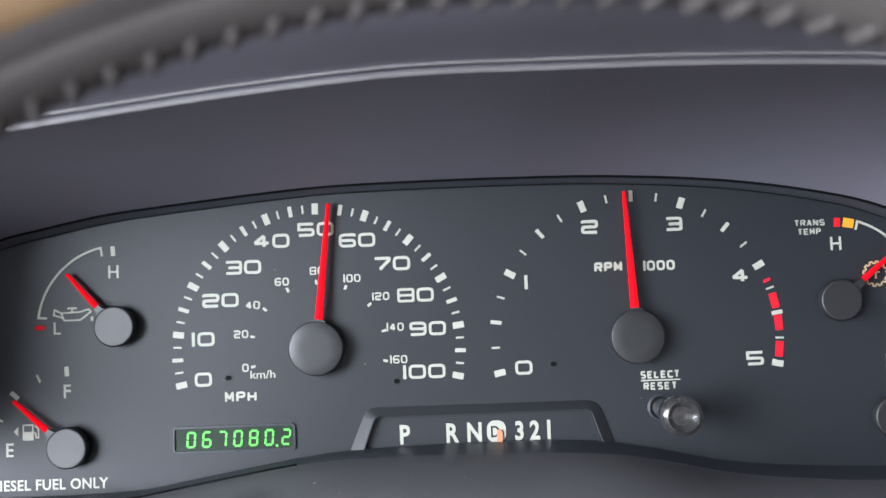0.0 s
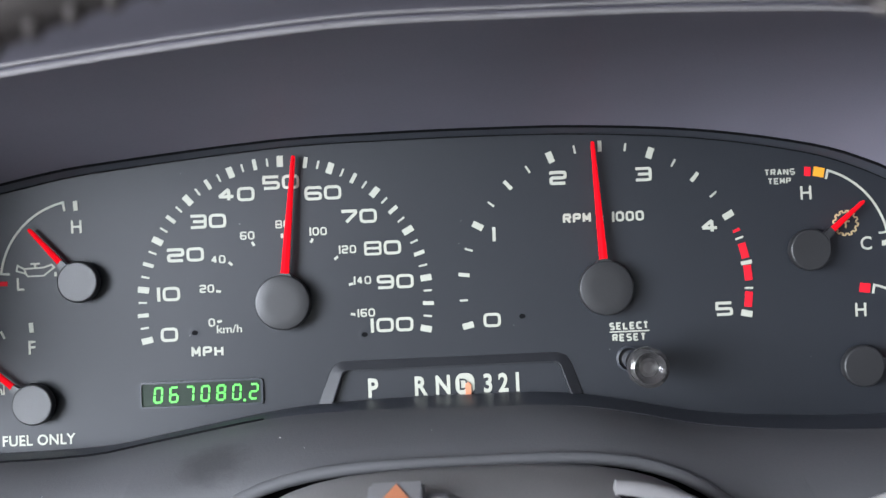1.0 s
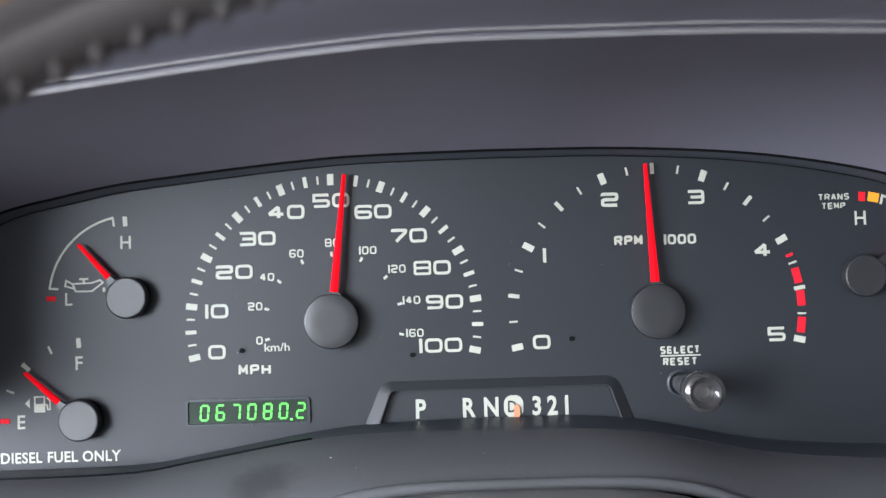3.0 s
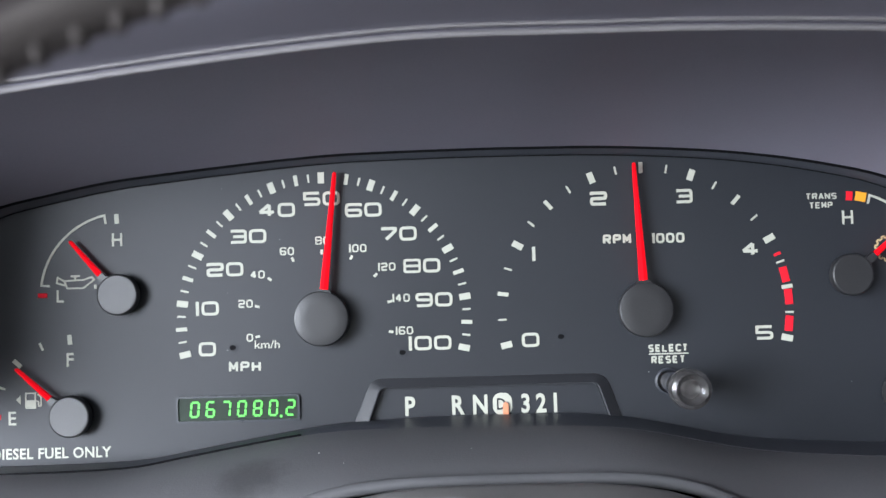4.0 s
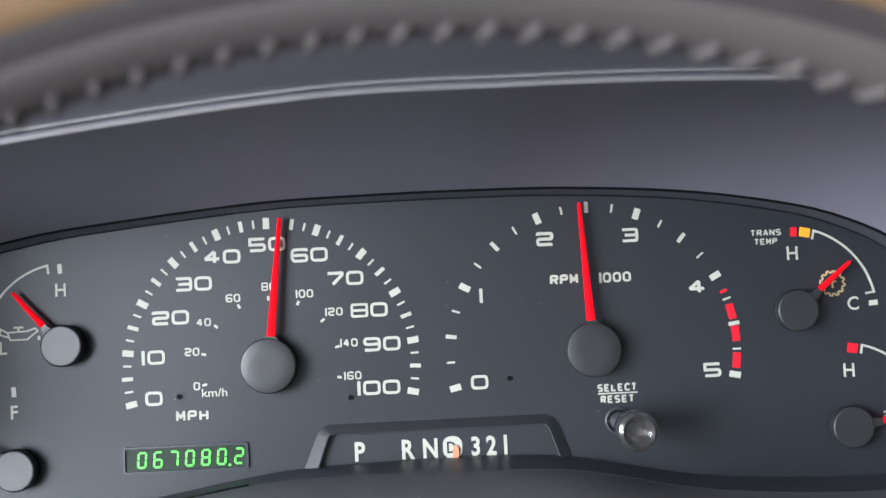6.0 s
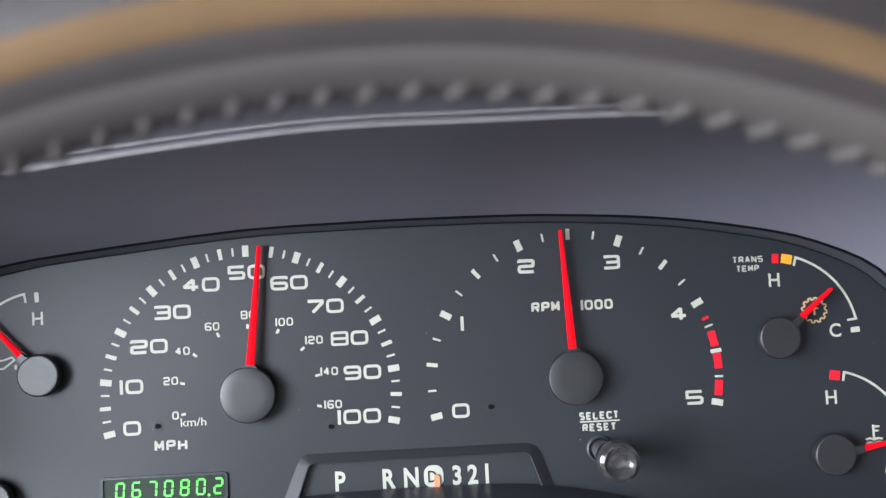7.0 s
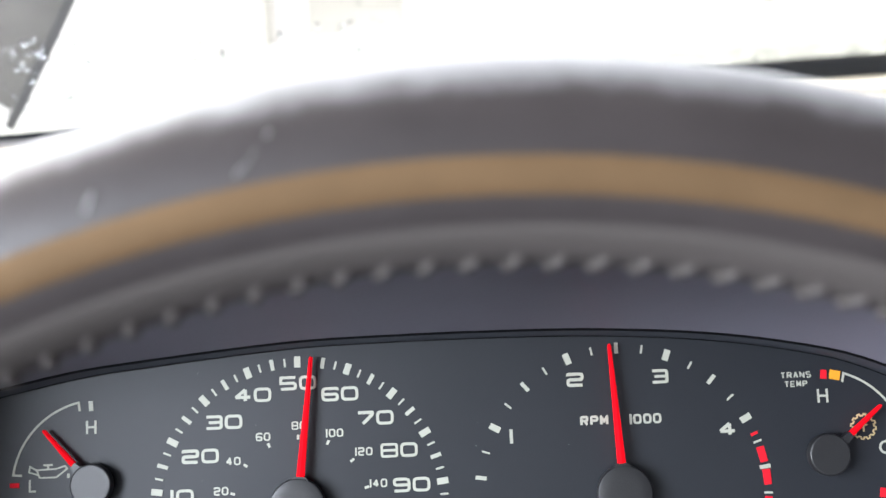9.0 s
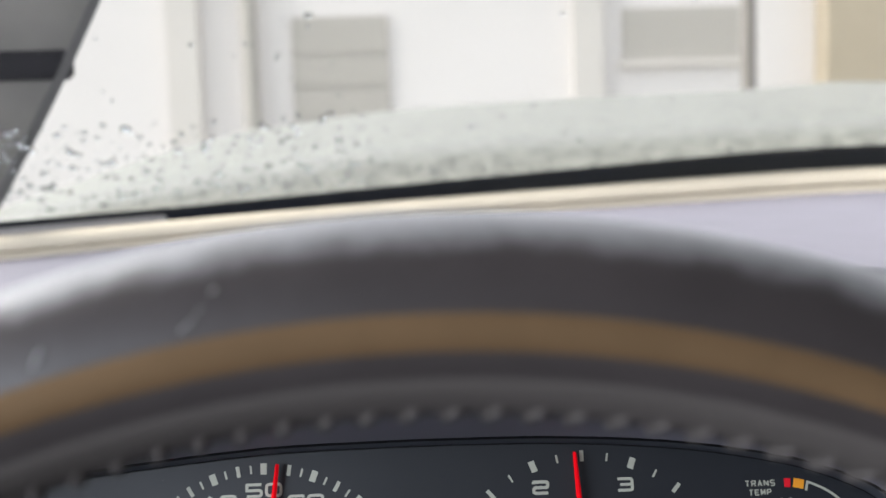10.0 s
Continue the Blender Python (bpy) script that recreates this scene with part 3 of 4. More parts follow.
for pts in ([(gx, gz - 1.8), (gx, gz + 2.2)], [(gx, gz + 2.0), (gx + 1.5, gz + 2.0)], [(gx, gz + 0.6), (gx + 1.5, gz + 0.6)]):
    band(pts, 0.6, "gear_symbol", WARM)
for pts in ([(225.8, -28.0), (225.8, -22.2)], [(226.2, -22.8), (228.0, -22.8)], [(226.2, -24.4), (227.6, -24.4)], [(222.8, -27.4), (224.4, -27.0), (225.8, -27.6), (227.4, -27.0), (228.9, -27.4)],
            [(222.8, -28.8), (224.4, -28.4), (225.8, -29.0), (227.4, -28.4), (228.9, -28.8)]):
    band(pts, 0.7, "coolant_symbol")

# screw recesses in the face
for x, z in ((-33.9, -9.2), (28.4, -12.6), (86.6, -8.4)):
    bm = lathe(bmesh.new(), [(0.0023, 0.0), (0.0017, -0.00005), (0.0012, -0.00007), (0.0010, -0.00005)], 24)
    dimple = part("light_pipe_recess", bm, FACE, face, "small dimple in the face", 60, Matrix.Translation((x * MM, 0, z * MM)))
    # Black plate laid on the dimple: the hole's shade put into colour.
    part("hole_shade", prism(bmesh.new(), [(0.0011 * math.cos(a) * (1.25 if math.cos(a) > 0 else 0.9), 0.0009 * math.sin(a)) for a in (2 * math.pi * q / 14 for q in range(14))], -0.00012, 0.0), NEAR_BLACK, dimple, "black plate for the shade in the hole")


def pointer(cx, cz, hub_r, length, base_w, tip_w, deg, start):
    """A red needle with its black hub cap; deg clockwise from the top."""
    a = radians(deg)
    m = Matrix.Translation((cx * MM, 0, cz * MM)) @ Matrix.Rotation(a, 4, "Y")
    k = [(-base_w / 2, start), (base_w / 2, start), (tip_w / 2, length - 0.0006), (tip_w / 3, length), (-tip_w / 3, length), (-tip_w / 2, length - 0.0006)]
    bm = bmesh.new()
    f = [bm.verts.new((x, -0.0056 + 0.0018 * (z - start) / length, z)) for x, z in k]
    b = [bm.verts.new((x, -0.0037 + 0.0013 * (z - start) / length, z)) for x, z in k]
    ridge = [bm.verts.new((0, -0.0062 + 0.0018 * (z - start) / length, z)) for z in (start, length)]
    bm.faces.new((f[0], ridge[0], ridge[1], f[4], f[5]))
    bm.faces.new((ridge[0], f[1], f[2], f[3], ridge[1]))
    bm.faces.new((f[0], f[1], ridge[0]))
    bm.faces.new((f[4], ridge[1], f[3]))
    bm.faces.new(b[::-1])
    for i in range(len(k)):
        j = (i + 1) % len(k)
        bm.faces.new((f[i], f[j], b[j], b[i]))
    bmesh.ops.recalc_face_normals(bm, faces=bm.faces[:])
    nd = part("needle", bm, NEEDLE, cluster, "bright red needle", at=m)
    bm = lathe(bmesh.new(), [(hub_r * 0.55, 0.0), (hub_r * 0.55, -0.0024), (hub_r * 0.98, -0.0028), (hub_r, -0.0036), (hub_r * 0.995, -0.0060), (hub_r * 0.96, -0.0067), (hub_r * 0.90, -0.0069), (hub_r * 0.5, -0.0069), (0, -0.0069)], 64)
    w = base_w * 0.62
    prism(bm, [(-w * 1.9, hub_r * 0.90), (w * 1.9, hub_r * 0.90), (w * 1.15, hub_r * 1.03), (w, start + 0.0002), (-w, start + 0.0002), (-w * 1.15, hub_r * 1.03)], -0.0063, -0.0030)
    part("hub_cap", bm, HUB, nd, "round black hub cap", 22)
    return nd


pointer(-0.3, 0.6, 0.0101, 0.0537, 0.0029, 0.0013, -SWEEP / 2 + SWEEP * 0.53, 0.0104)
pointer(117.3, 0.7, 0.0100, 0.0537, 0.0029, 0.0012, -SWEEP / 2 + SWEEP * 2.44 / 5, 0.0104)
pointer(*OIL, 0.0076, 0.0268, 0.0020, 0.0011, -41.8, 0.0096)
pointer(*FUEL, 0.0076, 0.0268, 0.0020, 0.0011, -48.8, 0.0096)
pointer(TRANS[0], TRANS[1] + 0.4, 0.0076, 0.0268, 0.0020, 0.0011, 51.0, 0.0108)
pointer(*COOL, 0.0076, 0.0268, 0.0020, 0.0011, 81.0, 0.0108)

# odometer: a recessed window with seven-segment numerals
bm = bmesh.new()
o1, o2 = rounded(0.0455, 0.0098, 0.0014, 4, -0.0322, -0.0315), rounded(0.0437, 0.0082, 0.0008, 4, -0.0322, -0.0315)
loft(bm, [[(x, 0.0, z) for x, z in o1], [(x, -0.0010, z) for x, z in o1], [(x, -0.0010, z) for x, z in o2], [(x, -0.0001, z) for x, z in o2]], True)
lcd = part("odometer_display", bm, FRIT, cluster, "lit green digital odometer window", 40)
part("display_glass", prism(bmesh.new(), o2, -0.0002, 0.0002), LCDBACK, lcd, "dark green display")
SEGMENTS = {"0": "abcdef", "1": "bc", "2": "abged", "6": "acdefg", "7": "abc", "8": "abcdefg"}
SEG = {"a": ((-1, 2), (1, 2)), "b": ((1, 2), (1, 0)), "c": ((1, 0), (1, -2)), "d": ((-1, -2), (1, -2)), "e": ((-1, 0), (-1, -2)), "f": ((-1, 2), (-1, 0)), "g": ((-1, 0), (1, 0))}
for i, c in enumerate("0670802"):
    cx = -48.0 + 5.77 * i + (0.5 if i == 6 else 0)
    for s, (p, q) in SEG.items():
        if s not in SEGMENTS[c]:
            continue
        a = Vector((cx + p[0] * 1.35 + p[1] * 0.11, -31.5 + p[1] * 1.32))
        b = Vector((cx + q[0] * 1.35 + q[1] * 0.11, -31.5 + q[1] * 1.32))
        d = (b - a).normalized() * 0.25
        bm = ribbon(bmesh.new(), [(a + d) * MM, (b - d) * MM], 0.00072, False, -0.0006, 0.0003)
        part("segment", bm, LCDON, lcd, "glowing green segment")
part("decimal_point", prism(bmesh.new(), rounded(0.0009, 0.0009, 0.0003, 2, -0.0164, -0.0346), -0.0006, -0.0002), LCDON, lcd)

# gear window: sloped frame, letters and orange pointer
bm = bmesh.new()
g_out = [(10.0, -38.2), (15.2, -25.8), (16.6, -23.4), (19.6, -22.0), (99.0, -22.0), (102.2, -23.2), (104.0, -26.0), (108.2, -38.2)]
g_in = [(16.2, -38.2), (20.2, -27.0), (20.9, -26.0), (22.2, -25.6), (97.4, -25.6), (98.6, -26.0), (99.2, -26.8), (103.0, -38.2)]
def between(k):
    return [(a[0] * (1 - k) + b[0] * k, a[1] * (1 - k) + b[1] * k) for a, b in zip(g_out, g_in)]


loft(bm, [[(x * MM, y, z * MM) for x, z in between(k)] for k, y in ((0, 0.0002), (0.05, -0.0005), (0.84, -0.0028), (0.93, -0.0027), (1.0, 0.0002))])
gear = part("gear_window", bm, SATIN, cluster, "raised black frame of the gear indicator", 30)
for c, x in (("P", 30.9), ("R", 48.5), ("N", 56.5), ("3", 73.0), ("2", 78.7), ("1", 83.9)):
    part("gear_letter", words(c, 0.0071, x * MM, -0.0323, 0.80, 0.030), WHITE, gear)
ring_pts = [(x / MM, z / MM) for x, z in rounded(0.0070, 0.0080, 0.0029, 6, 0.0646, -0.0323)]
part("gear_disc", prism(bmesh.new(), [(x * MM, z * MM) for x, z in ring_pts], -0.0003, 0.0001), WHITE, gear, "white disc round the chosen gear")
part("gear_letter", words("D", 0.0042, 0.0641, -0.0323, 0.8, 0.01, y=-0.0005), FACE, gear)
part("gear_pointer", prism(bmesh.new(), [(0.0647, -0.0362), (0.0667, -0.0362), (0.0668, -0.0324), (0.0657, -0.0314), (0.0647, -0.0324)], -0.0012, -0.0007), HAZARD, gear, "orange gear pointer")

# reset knob: clear plastic stem in a dark socket
knob = part("reset_socket", lathe(bmesh.new(), [(0.0048, 0.0), (0.0048, -0.0010), (0.0042, -0.0014), (0.0038, -0.0004)], 36), BEZEL, cluster, "dark socket", 35, Matrix.Translation((0.1253, 0, -0.0256)))
bm = lathe(bmesh.new(), [(0.0, -0.001), (0.0036, -0.001), (0.0039, -0.012), (0.0050, -0.026), (0.0066, -0.034), (0.0070, -0.038), (0.0066, -0.0415), (0.0052, -0.0425), (0.0040, -0.0412), (0.0030, -0.0408), (0.0, -0.0406)], 48)
push = part("reset_knob", bm, CLEAR, knob, "clear plastic push knob", 40)
bm = lathe(bmesh.new(), [(0.0, -0.002), (0.0018, -0.002), (0.0020, -0.024), (0.0034, -0.033), (0.0036, -0.0365), (0.0020, -0.0385), (0.0, -0.0388)], 32)
part("knob_core", bm, RUBBER, push, "dark core inside the clear knob", 40)

# dust specks on the face and a chipped mark at its lower edge
rng = random.Random(3)
bm = bmesh.new()
for k in range(14):
    x, z, r = rng.uniform(-0.12, 0.235), rng.uniform(-0.036, 0.05), rng.uniform(0.00006, 0.00014)
    prism(bm, [(x + r * math.cos(a) * rng.uniform(0.6, 2.0), z + r * math.sin(a)) for a in (2 * math.pi * q / 6 for q in range(6))], -0.0002, -0.00005)
tagged(part("dust_specks", bm, DUST, face, "tiny pale dust specks"), kind="stuff")
bm = block(bmesh.new(), -0.0026, -0.0022, -0.0212, -0.0206, -0.0440, -0.0408)
part("chip_mark", bm, DUST, cluster, "small pale chip at the lower edge")
bm = block(bmesh.new(), 0.0095, 0.0103, -0.0060, -0.0052, -0.0388, -0.0381)
part("chip_mark", bm, DUST, cluster, "small pale chip at the lower edge")

# ---- steering column ----
column = thing("steering_column", "grey plastic steering column shroud with a hazard button", "steering column")
bm = bmesh.new()
rows = []
for y, k, dz in ((0.03, 0.84, 0.0), (-0.05, 0.88, 0.007), (-0.066, 0.92, 0.010), (-0.072, 0.99, 0.008), (-0.078, 1.0, 0.0075), (-0.10, 1.0, 0.0045), (-0.12, 1.0, 0.0), (-0.145, 0.97, -0.005), (-0.165, 0.85, -0.01), (-0.17, 0.7, -0.012)):
    row = []
    for i in range(48):
        a = 2 * math.pi * i / 48
        c, s = math.cos(a), math.sin(a)
        row.append((0.064 + k * 0.084 * math.copysign(abs(c) ** 0.6, c), y, -0.116 + dz * (s > 0) + k * (0.0588 if s > 0 else 0.058) * math.copysign(abs(s) ** 0.7, s)))
    rows.append(row)
loft(bm, rows, True)
part("shroud", bm, SHROUD, column, "", 45)
bm = block(bmesh.new(), 0.0352, 0.0508, -0.118, -0.100, -0.064, -0.048)
for v in bm.verts:
    if v.co.z > -0.05 and v.co.y < -0.11:
        v.co.z = -0.053
bevelled(bm, 0.001)
hz = part("hazard_button", bm, BUTTON, column, "pale grey hazard button with an orange triangle", 40)
bm = bmesh.new()
slope = lambda y: -0.0477 - 0.005 * (y + 0.100) / -0.018
front = [bm.verts.new((x, y, slope(y))) for x, y in ((0.0371, -0.1165), (0.0489, -0.1165), (0.0430, -0.1025))]
back = [bm.verts.new((v.co.x, v.co.y, v.co.z - 0.0006)) for v in front]
bm.faces.new(front)
bm.faces.new(back[::-1])
for i in range(3):
    bm.faces.new((front[i], front[(i + 1) % 3], back[(i + 1) % 3], back[i]))
part("hazard_triangle", bm, HAZARD, hz)
for x, top in ((0.0290, -0.0545), (0.0518, -0.0518)):
    guard = part("button_guard", bevelled(block(bmesh.new(), x, x + 0.0045, -0.120, -0.102, -0.066, top - 0.0012), 0.0012), NEAR_BLACK, column, "black guard beside the button", 40)
    part("guard_cap", bevelled(block(bmesh.new(), x - 0.0002, x + 0.0055, -0.1085, -0.101, top - 0.0012, top), 0.0005), BUTTON, guard, "pale cap of the guard", 40)


def shroud_top(x, y):
    """Height of the shroud over x near the lever slot."""
    c = min(1.0, (abs(x - 0.064) / 0.084) ** (1 / 0.6))
    return -0.116 + 0.0045 * (y + 0.12) / 0.02 + 0.0588 * (1 - c * c) ** 0.35


# collar round the shift lever's slot, and a black sheet painting the slot's shade
collar_x = [0.1035 + 0.0335 * i / 16 for i in range(17)]
bm = bmesh.new()
tube(bm, [(x, -0.0985, shroud_top(x, -0.0985) + 0.0008) for x in collar_x], [0.0022 + 0.0012 * math.sin(math.pi * min(1, (i + 2) / 10) / 2) for i in range(17)], 14)
part("lever_collar", bm, SHROUD, column, "scuffed grey curved collar at the shift lever slot", 60)
bm = bmesh.new()
loft(bm, [[(x, y, shroud_top(x, y) + 0.0009) for x, y in ((x, -0.1025 - k * 0.015 * math.sin(math.pi * i / 16) ** 0.7) for i, x in enumerate(collar_x))] for k in (0, 0.5, 1.0)])
part("slot_shade", bm, NEAR_BLACK, column, "black sheet for the shade in the shift lever slot")

bm = bmesh.new()
tube(bm, [(0.120, -0.118, -0.0780), (0.150, -0.120, -0.0668), (0.200, -0.124, -0.0490), (0.260, -0.130, -0.0330), (0.300, -0.136, -0.0270)], [0.0075, 0.0066, 0.0060, 0.0056, 0.0050], 16)
part("shift_lever", bm, PALEGREY, column, "pale grey shift lever", 60)

# ---- steering wheel ----
WHEEL = TILT @ Matrix.Translation((0.0600, -0.2417, -0.1297)) @ Matrix.Rotation(0.1137, 4, "X")
wheel = thing("steering_wheel", "dark leather steering wheel with a tan band and laced inner edge", "steering wheel", WHEEL)
R_RIM, R_TUBE = 0.1990, 0.0128


def lit_worn_outside(m, colour, start, full):
    """Paints sky light and some grey wear into the rim's outer leather; start and full are radii."""
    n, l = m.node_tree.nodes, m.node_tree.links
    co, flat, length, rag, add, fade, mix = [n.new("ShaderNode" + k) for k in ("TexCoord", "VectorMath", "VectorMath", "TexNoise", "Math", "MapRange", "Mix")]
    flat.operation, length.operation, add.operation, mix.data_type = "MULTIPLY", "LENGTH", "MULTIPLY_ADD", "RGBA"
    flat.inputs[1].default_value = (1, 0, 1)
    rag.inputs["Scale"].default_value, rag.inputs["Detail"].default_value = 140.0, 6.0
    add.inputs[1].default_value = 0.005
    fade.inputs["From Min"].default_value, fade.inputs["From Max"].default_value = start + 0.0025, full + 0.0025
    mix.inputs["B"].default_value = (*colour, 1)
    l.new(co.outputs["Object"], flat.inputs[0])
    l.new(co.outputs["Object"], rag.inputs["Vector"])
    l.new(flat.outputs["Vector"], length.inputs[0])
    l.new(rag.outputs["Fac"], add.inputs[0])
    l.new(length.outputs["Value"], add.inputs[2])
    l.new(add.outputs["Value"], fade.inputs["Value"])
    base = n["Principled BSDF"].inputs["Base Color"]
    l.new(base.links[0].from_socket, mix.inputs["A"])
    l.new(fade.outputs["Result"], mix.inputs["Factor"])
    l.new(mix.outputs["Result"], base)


lit_worn_outside(LEATHER, (0.20, 0.194, 0.20), R_RIM + 0.0105, R_RIM + 0.0155)


def rim_point(a, b, r=R_TUBE):
    """On the rim: a round the wheel, b round the section from the driver's side (0) towards the inside (90)."""
    outer = math.sin(b) < 0
    rr = R_RIM - r * math.sin(b) * (1.38 if outer else 1.0)
    back = 1.25 if outer and math.cos(b) < 0 else 1.0
    return Vector((rr * math.cos(a), R_TUBE - r * math.cos(b) * back, rr * math.sin(a)))


def rim_sheet(b0, b1, nb, r, mat, name, label):
    bm = bmesh.new()
    n = 160
    rows = [[rim_point(2 * math.pi * i / n, radians(b0 + (b1 - b0) * k / nb), r(k / nb) if callable(r) else r) for i in range(n)] for k in range(nb + 1)]
    loft(bm, rows, True)
    return part(name, bm, mat, wheel, label, 60)


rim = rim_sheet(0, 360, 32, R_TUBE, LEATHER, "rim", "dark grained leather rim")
rim_sheet(-6, 18, 6, lambda t: R_TUBE + 0.0006 * math.sin(math.pi * t) ** 0.5 - 0.0001, TAN, "tan_band", "tan band round the rim")
rim_sheet(36, 112, 12, lambda t: R_TUBE + 0.0008 * math.sin(math.pi * t) ** 0.5 - 0.0001, THREAD, "lacing_strip", "grey strip under the lacing")
bm = bmesh.new()
tube(bm, [rim_point(-0.009, radians(62), R_TUBE - 0.0006), rim_point(-0.004, radians(70), R_TUBE + 0.0003), rim_point(0.004, radians(86), R_TUBE + 0.0005), rim_point(0.008, radians(100), R_TUBE - 0.0008)], [0.0007, 0.0013, 0.0014, 0.0008], 8)
stitch = mesh_of("stitch", bm, THREAD, 60)
for i in range(186):
    part("stitch", stitch, None, rim, at=Matrix.Rotation(-2 * math.pi * i / 186, 4, "Y"))
# pale scuffs in the leather
for a0, b0, a1, b1, w in ((100.05, -10.5, 99.45, -15.5, 0.00015), (99.35, -17, 99.0, -21.5, 0.00007), (98.62, -26.5, 98.45, -29.5, 0.00023), (106.05, -12, 105.55, -20, 0.00034)):
    bm = bmesh.new()
    tube(bm, [rim_point(radians(a0 + (a1 - a0) * t), radians(b0 + (b1 - b0) * t), R_TUBE + 0.00002) for t in (0, 0.25, 0.5, 0.75, 1)], [w * k for k in (0.5, 1.0, 0.7, 0.9, 0.3)], 6)
    part("scuff", bm, DUST, rim, "pale scratch in the leather")
bm = bmesh.new()
rows = []
for y, k in ((0.012, 0.80), (0.002, 0.97), (-0.006, 1.0), (-0.018, 0.93), (-0.024, 0.75), (-0.026, 0.4), (-0.0262, 0.05)):
    row = []
    for i in range(48):
        a = 2 * math.pi * i / 48
        c, s = math.cos(a), math.sin(a)
        row.append((k * 0.082 * math.copysign(abs(c) ** 0.6, c), y + 0.024, -0.006 + k * 0.062 * math.copysign(abs(s) ** 0.6, s)))
    rows.append(row)
loft(bm, rows, True)
part("airbag_cover", bm, SHROUD, wheel, "pale grey airbag cover", 50)
for sx in (1, -1):
    for sz in (0.30, -0.75):
        bm = bmesh.new()
        p0, p1 = Vector((sx * 0.06, 0.022, sz * 0.05)), Vector((sx * R_RIM * math.cos(math.asin(sz * 0.62)), R_TUBE, R_RIM * sz * 0.62))
        tube(bm, [p0.lerp(p1, t) for t in (0, 0.3, 0.6, 0.94)], [0.016, 0.013, 0.011, 0.010], 12)
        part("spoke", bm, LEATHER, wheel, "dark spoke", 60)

# ---- cab ----
roof_y = -0.06


def wall_box(name, label, x0, x1, y0, y1, z0, z1, mat, category="wall"):
    ob = new(name, mesh_of(name, bevelled(block(bmesh.new(), x0, x1, y0, y1, z0, z1), 0.008, 1), mat))
    return tagged(ob, label, category, kind="structure")


wall_box("ceiling", "grey cloth headliner of the cab", -0.66, 1.12, -1.75, roof_y, 2.16, 2.20, LINER, "ceiling")
wall_box("floor", "dark grey carpeted cab floor", -0.66, 1.12, -1.75, 1.02, 0.86, 0.90, FLOORING, "floor")
wall_box("wall_north", "dark firewall behind the dashboard", -0.66, 1.12, 0.98, 1.02, 0.90, 1.42, DASH)
wall_box("wall_south_lower", "grey rear wall of the cab below the window", -0.66, 1.12, -1.75, -1.71, 0.90, 1.62, LINER)
wall_box("wall_south_upper", "grey rear wall of the cab over the window", -0.66, 1.12, -1.75, -1.71, 2.04, 2.16, LINER)
wall_box("wall_south_left", "unseen grey rear wall beside the window", -0.66, -0.54, -1.75, -1.71, 1.62, 2.04, LINER)
# Widened corner, added to keep sky light off the gauges' right side.
wall_box("wall_south_infill", "unseen grey rear wall beside the window", 0.32, 1.12, -1.75, -1.71, 1.62, 2.04, LINER)
for name, x0, x1 in (("wall_west", -0.70, -0.66), ("wall_east", 1.12, 1.16)):
    wall_box(name + "_lower", "pale door panel below the window", x0, x1, -1.75, 0.28, 0.90, 1.46, CARPET)
    wall_box(name + "_cowl", "grey cowl side before the door", x0, x1, 0.28, 1.02, 0.90, 1.45, LINER)
    wall_box(name + "_upper", "grey roof rail over the window", x0, x1, -1.75, roof_y, 2.08, 2.20, LINER)
    wall_box(name + "_rear", "grey rear pillar of the cab", x0, x1, -1.75, -1.62, 1.46, 2.08, LINER)
    # West a pillar; east an added panel that keeps the window's light out.
    wall_box(name + "_middle", "unseen grey side panel, closing the window on the east", x0, x1, -1.02 if x0 < 0 else -1.62, -0.96 if x0 < 0 else 0.02, 1.46, 2.08, LINER)
    wall_box(name + "_front", "grey pillar before the door window", x0, x1, 0.02, 0.10, 1.46, 1.95, LINER)

# windshield: leaning pane, black border, pale trim at its foot
top_edge = lambda x: Vector((x * 0.92, roof_y + 0.03, 2.17))
foot = lambda x: Vector((x, base_y(x), foot_z(x)))
gx_list = [-0.66 + 1.78 * i / 48 for i in range(49)]
shield = thing("window_1", "wet curved windshield with a black lower border", "windshield", Matrix.Identity(4), kind="structure")
bm = bmesh.new()
loft(bm, [[foot(x).lerp(top_edge(x), t) + Vector((0, 0.06 * math.sin(math.pi * t), 0)) for x in gx_list] for t in [k / 12 for k in range(13)]])
pane = part("pane", bm, GLASS, shield, "thin wet glass", 60)
pane.visible_shadow = False
bm = bmesh.new()
loft(bm, [[foot(x).lerp(top_edge(x), t + up * min(1, max(0, (x + 0.15) / 0.6))) + Vector((0, dy, 0)) for x in gx_list] for t, up, dy in ((-0.026, 0.0, -0.004), (0.002, 0.019, 0.0))])
part("black_border", bm, FRIT, shield, "black painted glass border")
bm = bmesh.new()
loft(bm, [[foot(x).lerp(top_edge(x), t) + Vector((0, dy, 0)) for x in gx_list if x < -0.155] for t, dy in ((-0.026, -0.006), (-0.008, -0.004))])
part("grey_seal", bm, PALEGREY, shield, "grey seal at the glass corner")
trim = thing("trim", "cream trim strip along the windshield foot", "trim", Matrix.Identity(4), kind="structure")
bm = bmesh.new()
rows = []
for dy, k in ((0.002, -0.12), (-0.006, -0.07), (-0.012, -0.2), (-0.016, -0.50), (-0.0155, -0.60), (-0.0105, -0.66), (-0.0150, -0.72), (-0.0155, -0.94), (0.0, -1.0)):
    rows.append([foot(x) + Vector((0, dy, k * (trim_drop(x) - 0.009) - 0.009)) for x in gx_list])
loft(bm, rows)
part("trim_strip", bm, CREAM, trim, "", 60)

# ---- wiper and rain on the glass ----
NRM = Vector((0, 0.735, 0.678))


